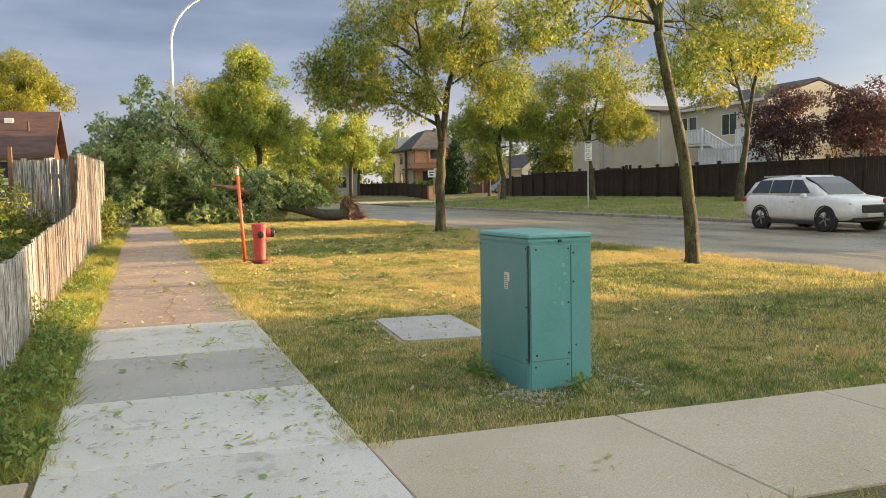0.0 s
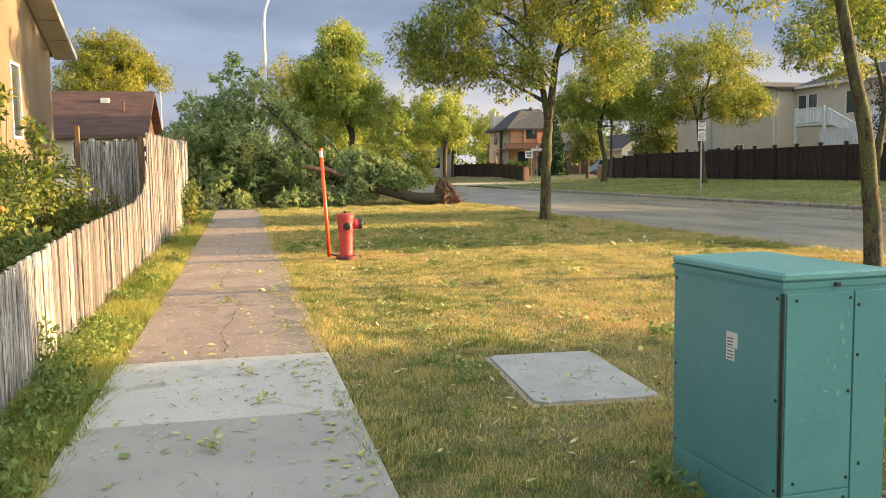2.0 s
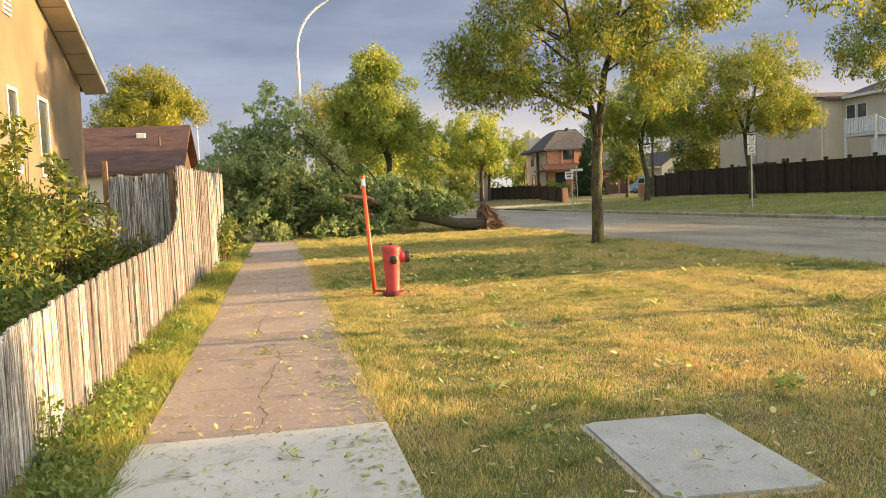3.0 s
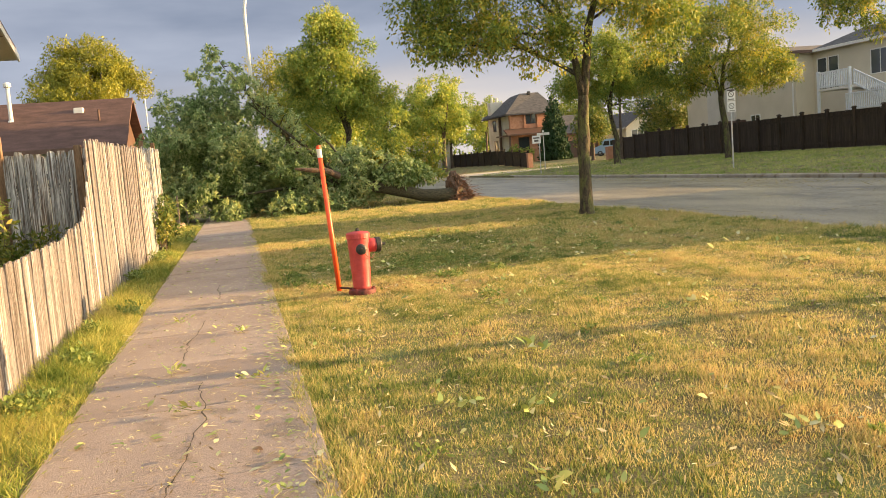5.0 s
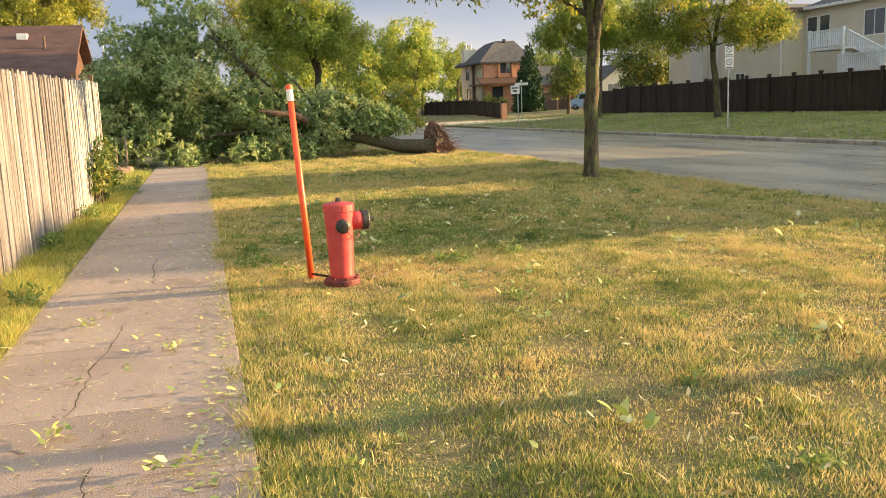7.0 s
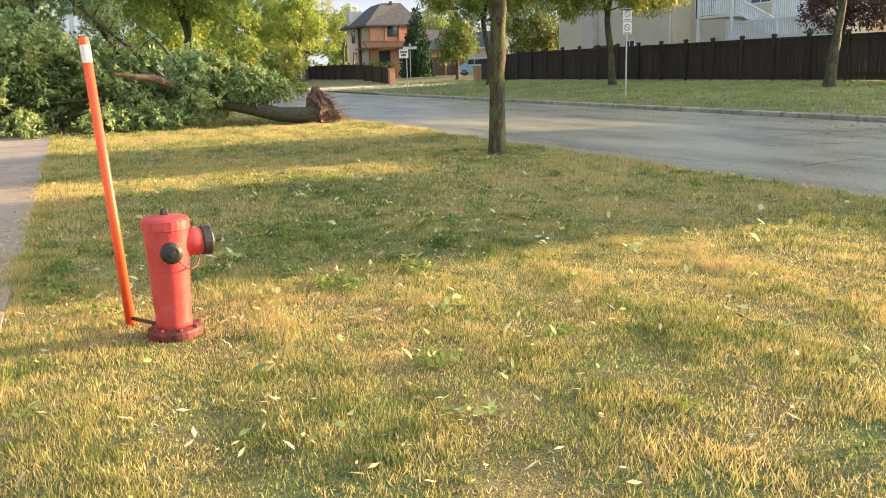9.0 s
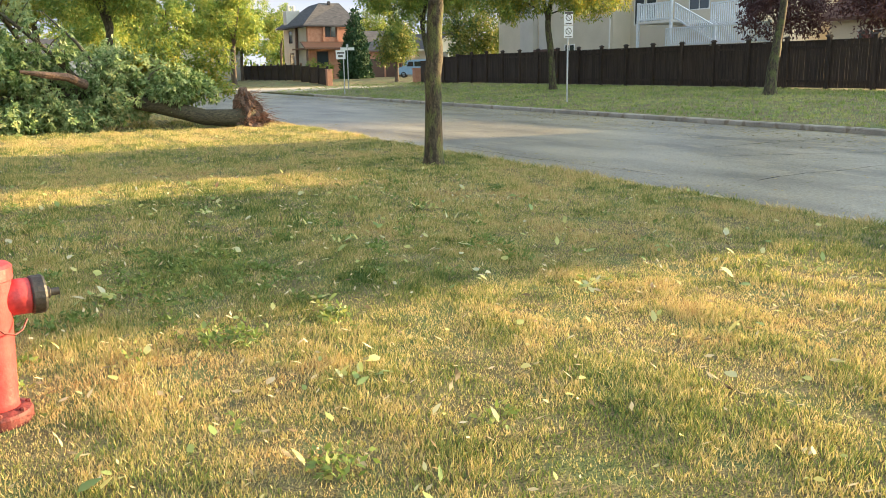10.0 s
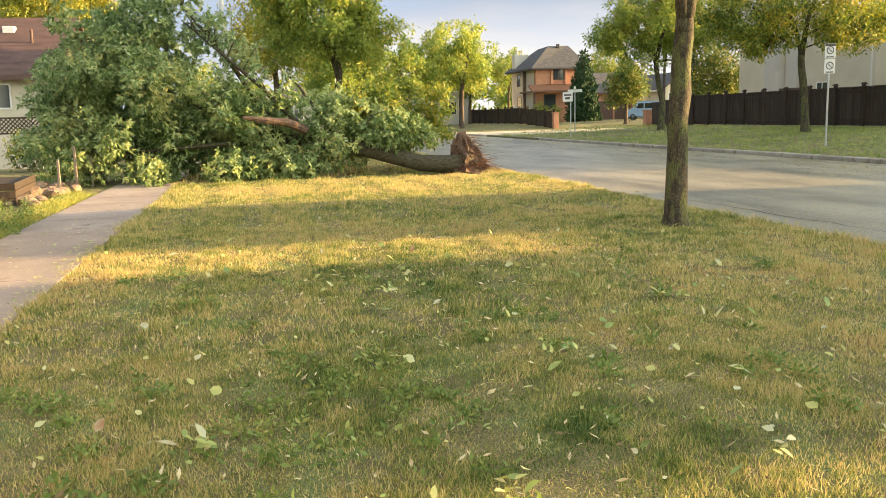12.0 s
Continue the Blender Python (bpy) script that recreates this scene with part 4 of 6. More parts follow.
board_meshes = [board_mesh(k) for k in range(6)]
grey_meshes = [board_mesh(k, "board_grey") for k in range(6)]
paint_meshes = [board_mesh(k, "board_paint") for k in range(6)]
rng = random.Random(21)
fence = thing("wooden_fence", "weathered grey board fence rising to a taller stretch", "fence")
y = 3.2
while y < 28.2:
    b = new("board", rng.choice(paint_meshes if y < 9.3 or y > 24 or rng.random() < 0.12 else (grey_meshes if rng.random() < (0.75 if y > 17 else 0.4) else board_meshes)))
    b.parent = fence
    h = top_of_fence(y) * rng.uniform(0.985, 1.01)
    b.matrix_basis = pose(fence_x(y) + rng.uniform(-0.008, 0.008), y, 0.0, rng.uniform(-0.35, 0.35), rng.uniform(-0.5, 0.5), rng.uniform(-1.5, 1.5)) @ Matrix.Diagonal((1, rng.uniform(0.98, 1.04), h, 1))
    y += 0.1385
for z0, lo, hi in ((0.28, 3.2, 28.1), (0.75, 3.2, 28.1), (1.9, 18.2, 28.1)):
    bm = bmesh.new()
    yv = lo
    while yv < hi - 0.1:
        e = min(hi, yv + 2.42)
        prism(bm, [(fence_x(yv) - 0.055, z0), (fence_x(yv) - 0.017, z0), (fence_x(yv) - 0.017, z0 + 0.09), (fence_x(yv) - 0.055, z0 + 0.09)], "y", yv, e)
        yv = e
    part("rail", bm, "board", fence)
for yv in (3.4, 5.8, 8.2, 10.6, 13.0, 15.4, 18.2, 20.4, 23.0, 25.8, 28.15):
    h = top_of_fence(yv) + (0.16 if yv > 25 else -0.08)
    part("post", bx(fence_x(yv) - 0.15, fence_x(yv) - 0.06, yv - 0.045, yv + 0.045, -0.1, h, bevel=0.006), "post", fence)
gate = thing("garden_fence", "grey weathered board panel set across the garden", "fence", (-1.2, 19.4, 0))
for k in range(8):
    o = new("board", paint_meshes[k % 6])
    o.parent = gate
    o.matrix_basis = pose(-0.1 - k * 0.146, 0, 0, 0, rng.uniform(-0.6, 0.6), 90 + rng.uniform(-2, 2)) @ Matrix.Diagonal((1, 1.02, 2.16 + rng.uniform(-0.03, 0.03), 1))
part("rail", bx(-1.2, 0.02, 0.02, 0.06, 0.4, 0.49), "board", gate), part("rail", bx(-1.2, 0.02, 0.02, 0.06, 1.75, 1.84), "board", gate)
part("post", bx(-1.28, -1.19, 0.0, 0.09, -0.05, 2.42, bevel=0.006), "post", gate)

# ---- hydrant, marker, cabinet, cover ----
def hydrant(at):
    t = thing("fire_hydrant", "scuffed red fire hydrant with black caps on the lawn", "hydrant", at, rz=8)
    body = lathe(bmesh.new(), [(0.118, 0.06), (0.112, 0.10), (0.120, 0.30), (0.128, 0.50), (0.136, 0.66), (0.140, 0.70), (0.140, 0.765), (0.128, 0.778)], 24)
    part("barrel", body, "red", t, smooth=True)
    part("lid", lathe(bmesh.new(), [(0.143, 0.70), (0.148, 0.705), (0.148, 0.762), (0.135, 0.776), (0.05, 0.792)], 24), "red", t)
    part("base_flange", lathe(bmesh.new(), [(0.165, -0.03), (0.172, 0.0), (0.172, 0.045), (0.165, 0.06), (0.13, 0.075)], 24), "red_dark", t, "dark rusty red base flange")
    part("operating_nut", lathe(bmesh.new(), [(0.032, 0.79), (0.028, 0.80), (0.020, 0.825), (0.016, 0.83)], 6), "black", t)
    for a in range(8):
        part("bolt", lathe(bmesh.new(), [(0.014, 0.055), (0.014, 0.075), (0.007, 0.082)], 6, pose(0.15 * math.cos(a * 0.785), 0.15 * math.sin(a * 0.785), 0)), "red_dark", t)
    big = part("pumper_outlet", lathe(bmesh.new(), [(0.088, 0.09), (0.088, 0.205), (0.082, 0.215)], 20, pose(0, 0, 0.60, 0, 90, 0)), "red", t, smooth=True)
    part("cap", lathe(bmesh.new(), [(0.090, 0.212), (0.095, 0.22), (0.095, 0.268), (0.085, 0.28), (0.032, 0.285), (0.03, 0.30), (0.020, 0.305), (0.018, 0.345)], 20, pose(0, 0, 0.60, 0, 90, 0)), "black", big)
    hose = part("hose_outlet", lathe(bmesh.new(), [(0.066, 0.09), (0.066, 0.155), (0.060, 0.165)], 18, pose(0, 0, 0.575, 90, 0, -6)), "red", t, smooth=True)
    part("cap", lathe(bmesh.new(), [(0.062, 0.155), (0.068, 0.165), (0.066, 0.195), (0.045, 0.21), (0.022, 0.212), (0.018, 0.245)], 18, pose(0, 0, 0.575, 90, 0, -6)), "black", hose)
    wire = [(0.02, -0.19, 0.52), (0.06, -0.175, 0.475), (0.11, -0.15, 0.455), (0.15, -0.10, 0.46), (0.18, -0.06, 0.50)]
    part("chain", tube(bmesh.new(), wire, [0.005] * 5, 5), "red_dark", t)
    return t


hydrant((2.25, 16.5, 0))
marker = thing("hydrant_marker", "leaning fluorescent orange marker pole beside a hydrant", "marker pole", (2.0, 16.86, 0))
part("pole", tube(bmesh.new(), [(0, 0, 0.02), (-0.036, 0, 0.7), (-0.094, 0, 1.75)], [0.032, 0.032, 0.030], 12), "orange", marker, smooth=True)
part("reflective_band", tube(bmesh.new(), [(-0.0935, 0, 1.74), (-0.1005, 0, 1.86)], [0.033, 0.033], 12), "reflective", marker, "white reflective band")
part("cap", tube(bmesh.new(), [(-0.1, 0, 1.85), (-0.103, 0, 1.895)], [0.034, 0.03], 12), "orange", marker)
part("bracket", tube(bmesh.new(), [(-0.02, 0.03, 0.06), (0.06, -0.1, 0.06), (0.16, -0.25, 0.06)], [0.014, 0.014, 0.014], 6), "black", marker, "black steel bracket")


def cabinet():
    t = thing("utility_cabinet", "green steel utility cabinet standing on the lawn", "utility cabinet", (2.76, 5.13, 0), rz=3.5)
    w, d, h = 0.245, 0.385, 1.042           # half width along x, half depth along y, height
    part("body", bx(-w, w, -d, d, -0.05, h, bevel=0.006), "cabinet", t)
    bm = bx(-w - 0.007, w + 0.007, -d - 0.009, d + 0.009, h + 0.002, h + 0.038, bevel=0.01)
    part("lid", bm, "cabinet_lid", t, "faded pale green lid")
    part("lid_lip", bx(-w - 0.006, w + 0.006, -d - 0.006, d + 0.006, h - 0.022, h + 0.001), "cabinet", t)
    # front: a large upper panel, a narrow side panel, a low skirt panel
    f = -d - 0.004
    part("door", bx(-w + 0.012, 0.075, f - 0.004, f + 0.003, 0.21, h - 0.045, bevel=0.002), "cabinet", t)
    part("skirt_panel", bx(-w + 0.012, 0.075, f - 0.004, f + 0.003, 0.01, 0.202, bevel=0.002), "cabinet", t)
    part("side_strip", bx(0.083, w - 0.004, f - 0.004, f + 0.003, 0.01, h - 0.045, bevel=0.002), "cabinet", t)
    part("side_panel", bx(-w - 0.007, -w + 0.002, -d + 0.02, d - 0.02, 0.19, h - 0.04, bevel=0.002), "cabinet", t)
    part("side_skirt", bx(-w - 0.007, -w + 0.002, -d + 0.02, d - 0.02, 0.0, 0.182, bevel=0.002), "cabinet", t)
    part("corner_gap", bx(-w - 0.004, -w + 0.002, -d - 0.0075, -d + 0.010, 0.2, h - 0.04), "black", t)
    part("latch", bx(-0.02, 0.005, f - 0.016, f, h - 0.022, h - 0.006, bevel=0.003), "black", t)
    for x, z in ((-0.19, h - 0.07), (0.06, h - 0.07), (-0.19, 0.25), (0.06, 0.25), (0.1, h - 0.1), (0.1, h - 0.3), (0.06, 0.6), (0.05, 0.17), (-0.2, 0.17), (0.12, 0.3)):
        part("screw", lathe(bmesh.new(), [(0.008, 0), (0.007, 0.004), (0.003, 0.006)], 8, pose(x, f - 0.003, z, 90, 0, 0)), "black", t)
    for yy2, z in ((-0.36, 0.98), (0.35, 0.98), (-0.36, 0.58), (0.35, 0.58), (-0.36, 0.22), (0.35, 0.22)):
        part("screw", lathe(bmesh.new(), [(0.008, 0), (0.007, 0.004), (0.003, 0.006)], 8, pose(-w - 0.006, yy2, z, 0, -90, 0)), "black", t)
    for y0, z0, z1 in ((-0.115, 0.68, 0.73), (-0.115, 0.735, 0.80)):
        lab = part("label", bx(-w - 0.009, -w - 0.006, y0 + (0.02 if z1 < 0.74 else 0), y0 + 0.075, z0, z1), "label", t, "small worn white label")
        for k in range(3):
            part("print_line", bx(-w - 0.0105, -w - 0.009, y0 + 0.028, y0 + 0.066, z0 + 0.008 + k * 0.014, z0 + 0.013 + k * 0.014), "ink", lab)
    part("scuff", bx(-0.06, -0.04, f - 0.0058, f - 0.004, 0.605, 0.612), "cabinet_lid", t, "pale scratch")
    part("scuff", bx(-0.048, -0.04, f - 0.0058, f - 0.004, 0.72, 0.74), "cabinet_lid", t, "pale scratch")
    for x, z, s in ((0.02, 0.86, 0.012), (0.03, 0.80, 0.009), (0.045, 0.74, 0.007), (-0.01, 0.70, 0.008), (0.01, 0.60, 0.011), (0.05, 0.91, 0.006), (-0.15, 0.5, 0.004), (-0.2, 0.75, 0.004)):
        part("scuff", prism(bmesh.new(), [(x - s, z - s), (x + s * 0.6, z - s * 1.4), (x + s, z + s * 0.7), (x - s * 0.4, z + s * 1.5)], "y", f - 0.0056, f - 0.004), "cabinet_lid", t, "pale paint fleck")
    pad = bmesh.new()
    for _ in range(650):
        a, q = rng.gauss(0.05, 0.3), rng.gauss(-0.3, 0.22)
        if abs(a) < w and abs(q) < d:
            continue
        s = rng.uniform(0.004, 0.012)
        box(pad, a - s, a + s, q - s, q + s, -0.01, s * 1.2)
    g = part("gravel", pad, "gravel")
    g.matrix_basis = pose(2.78, 5.1, 0)
    tagged(g, "loose pale gravel scattered round the cabinet foot", "gravel", kind="stuff")


cabinet()
cover = thing("vault_cover", "flat grey concrete utility vault cover set in the lawn", "vault cover", (2.77, 7.6, 0), rz=-4)
part("frame", bx(-0.45, 0.45, -0.75, 0.75, -0.1, 0.004, bevel=0.004), "concrete_path", cover)
out = [(sx * (0.415 - c), sy * (0.715 - e)) for sx, sy, pairs in ((1, -1, ((0.06, 0), (0, 0.06))), (1, 1, ((0, 0.06), (0.06, 0))), (-1, 1, ((0.06, 0), (0, 0.06))), (-1, -1, ((0, 0.06), (0.06, 0)))) for c, e in pairs]
part("lid", prism(bmesh.new(), out, "z", 0.006, 0.022), "cover", cover)

# ---- street lamp, signs ----
lamp = thing("street_lamp", "tall pale curved davit street lamp", "street lamp", (2.17, 54, 0))
part("pole", tube(bmesh.new(), [(0, 0, -0.1), (0, 0, 4), (0, 0, 10.1)] + [(3.2 * (1 - math.cos(a)), 0, 10.1 + 3.2 * math.sin(a)) for a in np.linspace(0.14, 1.57, 12)], [0.125, 0.115, 0.095] + [0.09 - 0.0035 * k for k in range(12)], 12), "lamp_grey", lamp, smooth=True)
part("lamp_head", bx(3.1, 3.9, -0.17, 0.17, 13.18, 13.36, bevel=0.06), "lamp_grey", lamp)
part("base_plate", bx(-0.2, 0.2, -0.2, 0.2, -0.05, 0.06, bevel=0.01), "lamp_grey", lamp)
far_lamp = thing("street_lamp", "distant pale street lamp top over the roofs", "street lamp", (-8.9, 118, 0))
part("pole", tube(bmesh.new(), [(0, 0, -0.1), (0, 0, 13.2)], [0.08, 0.06], 8), "lamp_grey", far_lamp)
part("lamp_head", bx(-0.3, 0.5, -0.2, 0.2, 13.1, 13.45, bevel=0.05), "lamp_grey", far_lamp)


def no_parking():
    t = thing("road_sign", "two stacked white parking signs on a grey steel post", "road sign", (23.8, 42.65, 0.2), rz=-9)
    part("post", tube(bmesh.new(), [(0, 0, -0.1), (0, 0, 3.66)], [0.038, 0.038], 8), "galv", t)
    for z0, z1 in ((2.62, 3.12), (3.16, 3.68)):
        p = part("plate", bx(-0.2, 0.2, -0.055, -0.045, z0, z1, bevel=0.004), "reflective", t)
        zc = (z0 + z1) / 2 + 0.03
        ring = bmesh.new()
        pts = [(0.125 * math.cos(a), -0.059, zc + 0.125 * math.sin(a)) for a in np.linspace(0, 2 * math.pi, 21)]
        tube(ring, pts, [0.016] * 21, 5)
        tube(ring, [(-0.09, -0.059, zc + 0.09), (0.09, -0.059, zc - 0.09)], [0.012, 0.012], 5)
        part("ring", ring, "ink", p)
        part("print_line", bx(-0.14, 0.14, -0.059, -0.055, z0 + 0.03, z0 + 0.07), "ink", p)
        if z1 > 3.5:
            part("print_line", bx(-0.19, 0.19, -0.059, -0.055, z1 - 0.09, z1 - 0.01), "ink", p)


no_parking()
sgn = thing("road_sign", "white street-corner sign on a thin steel post", "road sign", (22.6, 66, 0.08), rz=-14)
part("post", tube(bmesh.new(), [(0, 0, -0.1), (0, 0, 2.75)], [0.035, 0.035], 8), "galv", sgn)
plate = part("plate", bx(-0.5, 0.12, -0.05, -0.04, 2.25, 2.82, bevel=0.004), "reflective", sgn)
part("print_line", bx(-0.42, 0.04, -0.054, -0.05, 2.6, 2.7), "ink", plate), part("print_line", bx(-0.36, -0.05, -0.054, -0.05, 2.38, 2.52), "ink", plate)
sgn = thing("street_sign", "pale street name blades on a steel post", "road sign", (25.15, 72, 0.08), rz=-14)
part("post", tube(bmesh.new(), [(0, 0, -0.1), (0, 0, 3.1)], [0.035, 0.035], 8), "galv", sgn)
part("name_blade", bx(-0.5, 0.5, -0.02, 0.02, 2.95, 3.15, bevel=0.004), "reflective", sgn), part("name_blade", bx(-0.02, 0.02, -0.5, 0.5, 3.18, 3.36, bevel=0.004), "reflective", sgn)

# ---- far fences ----
far_bm = bx(0.0, 0.02, 0.0, 0.14, 0.0, 1.0)
far_board = bpy.data.meshes.new("board")
bmesh.ops.recalc_face_normals(far_bm, faces=far_bm.faces[:])
far_bm.to_mesh(far_board), far_bm.free()
far_board.materials.append(M["board_brown"])


def dark_fence(name, x, ya, yb, top, group, pitch=2.42, step=0.152, label="dark brown stained board fence with capped posts", turn=0.0):
    t = thing(name, label, "fence", (x, ya, 0), rz=turn, group=group)
    y, k = 0.0, 0
    r = random.Random(int(x * 7 + ya))
    while y < yb - ya - 0.1:
        z0 = ground_z(x, ya + y)
        e = min(y + pitch, yb - ya)
        part("post", bx(-0.14, 0.03, y - 0.085, y + 0.085, z0 - 0.1, z0 + top + 0.14, bevel=0.01), "board_brown", t)
        part("post_cap", prism(bmesh.new(), [(-0.18, z0 + top + 0.14), (0.07, z0 + top + 0.14), (0.07, z0 + top + 0.17), (-0.055, z0 + top + 0.25), (-0.18, z0 + top + 0.17)], "y", y - 0.12, y + 0.12), "board_brown", t)
        bm = bmesh.new()
        v = y + 0.08
        fill = max(1, round((e - y - 0.16) / step))
        step_here = (e - y - 0.16) / fill
        for _ in range(fill):
            s = r.uniform(-0.02, 0.02)
            if 37 < ya + y < 79:
                o = new("board", far_board)
                o.parent = t
                o.matrix_basis = pose(s * 0.3, v, z0 + 0.06) @ Matrix.Diagonal((1, step_here / 0.146, top - 0.06 + s, 1))
            else:
                box(bm, 0.0 + s * 0.3, 0.02 + s * 0.3, v, v + step_here - 0.006, z0 + 0.06, z0 + top + s)
            v += step_here
        box(bm, -0.04, 0.0, y + 0.06, e - 0.06, z0 + 0.3, z0 + 0.4), box(bm, -0.04, 0.0, y + 0.06, e - 0.06, z0 + top - 0.3, z0 + top - 0.2)
        box(bm, -0.05, 0.05, y + 0.06, e - 0.06, z0 + top - 0.01, z0 + top + 0.035)
        part("rail_run" if 37 < ya + y < 79 else "board_run", bm, "board_brown", t)["kind"] = "stuff"
        y = e
    return t


dark_fence("fence_far", 35, 27.33, 80.6, 2.1, "far fences", pitch=2.316)
dark_fence("fence_far", 33.5, 100, 160, 1.75, "far fences", turn=4.0)
for x, y in ((34.9, 81.1), (33.4, 99.4)):
    p = thing("brick_pillar", "red-brown brick pillar ending a fence", "pillar", (x, y, ground_z(x, y)), group="brick pillars")
    part("shaft", bx(-0.28, 0.28, -0.28, 0.28, -0.2, 1.62, bevel=0.015), "brick", p)
    part("cap", bx(-0.33, 0.33, -0.33, 0.33, 1.62, 1.72, bevel=0.02), "brick", p)


# ---- houses ----
def gable_roof(parent, material, axis, a0, a1, b0, b1, eave, ridge, over=0.5, thick=0.16, fascia="trim_brown", name="roof"):
    """A pitched roof, ridge along axis between a0 and a1; b0..b1 is the span across."""
    bm = bmesh.new()
    mid = (b0 + b1) / 2
    s = (ridge - eave) / (mid - b0)
    lo = eave - over * s
    prism(bm, [(b0 - over, lo), (mid, ridge), (b1 + over, lo), (b1 + over, lo + thick), (mid, ridge + thick * 1.1), (b0 - over, lo + thick)], axis, a0 - over, a1 + over)
    roof = part(name, bm, material, parent)
    for b, sgn2 in ((b0 - over, -1), (b1 + over, 1)):
        e0, e1 = (b - 0.03, b - 0.002) if sgn2 < 0 else (b + 0.002, b + 0.03)
        m = bx(a0 - over, a1 + over, e0, e1, lo - 0.03, lo + thick + 0.02) if axis == "x" else bx(e0, e1, a0 - over, a1 + over, lo - 0.03, lo + thick + 0.02)
        part("fascia", m, fascia, roof)
    return roof


def pitched_wall(parent, material, axis, a0, a1, b0, b1, z0, eave, ridge, name="wall"):
    bm = bmesh.new()
    prism(bm, [(b0, z0), (b1, z0), (b1, eave), ((b0 + b1) / 2, ridge), (b0, eave)], axis, a0, a1)
    return part(name, bm, material, parent)


def window(parent, face, at, u0, u1, z0, z1, trim="trim_white", bars=1, out=-1, sill=False, depth=0.05):
    """face 'x': in a wall at x = at, u runs along y; face 'y': the other way. out: the side it looks to."""
    def b(p0, p1, ua, ub, za, zb):
        lo, hi = sorted((at + out * p0, at + out * p1))
        return bx(lo, hi, ua, ub, za, zb) if face == "x" else bx(ua, ub, lo, hi, za, zb)
    w = part("window", b(-0.02, 0.012, u0, u1, z0, z1), "glass", parent)
    t = 0.07
    for ua, ub, za, zb in ((u0 - t, u1 + t, z1, z1 + t), (u0 - t, u1 + t, z0 - t, z0), (u0 - t, u0, z0, z1), (u1, u1 + t, z0, z1)):
        part("frame", b(-0.02, depth, ua, ub, za, zb), trim, w)
    for k in range(1, bars + 1):
        u = u0 + (u1 - u0) * k / (bars + 1)
        part("bar", b(0.0, depth - 0.01, u - 0.03, u + 0.03, z0, z1), trim, w)
    if sill:
        part("sill", b(0.0, 0.22, u0 - 0.2, u1 + 0.2, z0 - 0.35, z0 - 0.08), trim, w)
    return w


# stucco house beside the pavement
house = thing("house", "yellow stucco house with deep eaves beside the pavement", "house")
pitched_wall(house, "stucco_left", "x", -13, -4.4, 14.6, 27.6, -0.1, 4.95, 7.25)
roof = gable_roof(house, "roof_brown", "x", -13, -4.4, 14.6, 27.6, 5.0, 7.3, over=0.55, thick=0.2, fascia="trim_white")
s = (7.3 - 5.0) / 6.5
bm = bmesh.new()
for b0, b1 in ((14.05, 21.1), (21.1, 28.15)):
    z = lambda q: 7.3 - abs(q - 21.1) * s
    prism(bm, [(b0, z(b0) - 0.1), (b1, z(b1) - 0.1), (b1, z(b1) - 0.02), (b0, z(b0) - 0.02)], "x", -4.39, -3.84)
part("soffit", bm, "soffit", roof, "cream boarded soffit")
bm = bmesh.new()
for b0, b1 in ((14.05, 21.1), (21.1, 28.15)):
    prism(bm, [(b0, z(b0) - 0.13), (b1, z(b1) - 0.13), (b1, z(b1) + 0.03), (b0, z(b0) + 0.03)], "x", -3.842, -3.80)
part("bargeboard", bm, "trim_white", roof, "white bargeboard")
for k in range(1, 14):
    q = 14.05 + k * 1.0
    part("soffit_joint", bx(-4.39, -3.85, q - 0.01, q + 0.01, z(q) - 0.112, z(q) - 0.1), "trim_brown", roof)
window(house, "x", -4.4, 20.95, 21.5, 2.42, 3.95, out=1, bars=0)
window(house, "x", -4.4, 23.1, 23.85, 2.4, 4.0, out=1, bars=0)
vent = part("gable_vent", bx(-4.41, -4.36, 21.1, 21.62, 5.42, 6.2), "trim_white", house, "white louvred gable vent")
for k in range(7):
    part("louvre", bx(-4.37, -4.345, 21.14, 21.58, 5.47 + k * 0.1, 5.5 + k * 0.1), "trim_brown", vent)
meter = thing("gas_meter", "grey gas meter with pipes on a house wall", "gas meter", (-4.3, 19.7, 0))
part("body", bx(-0.1, 0.14, -0.16, 0.16, 0.85, 1.2, bevel=0.04), "galv", meter)
part("pipe", tube(bmesh.new(), [(0.02, -0.1, -0.05), (0.02, -0.1, 1.3), (0.02, -0.02, 1.36), (0.02, 0.1, 1.36)], [0.025] * 4, 8), "black", meter)
part("regulator", lathe(bmesh.new(), [(0.05, 0), (0.09, 0.02), (0.09, 0.05), (0.04, 0.09)], 12, pose(0.02, -0.1, 1.32)), "galv", meter)

# brown-roofed bungalow behind it
bung = thing("bungalow", "cream bungalow with a brown shingled gable roof", "house")
pitched_wall(bung, "stucco", "x", -18, -4.9, 53, 63, -0.1, 3.75, 6.3)
roof = gable_roof(bung, "roof_brown", "x", -18, -4.9, 53, 63, 3.8, 6.35, over=0.55)
part("vent_stack", lathe(bmesh.new(), [(0.26, 5.2), (0.24, 5.4), (0.11, 5.5), (0.10, 7.2), (0.2, 7.25), (0.2, 7.42), (0.06, 7.5)], 12, pose(-10.35, 56, 0)), "trim_white", roof, "white metal vent stack"), part("roof_vent", bx(-7.3, -6.8, 56.4, 56.8, 5.6, 6.0, bevel=0.03), "trim_white", roof), part("roof_pipe", tube(bmesh.new(), [(-5.9, 55.4, 5.0), (-5.9, 55.4, 5.75)], [0.06, 0.06], 8), "trim_brown", roof)
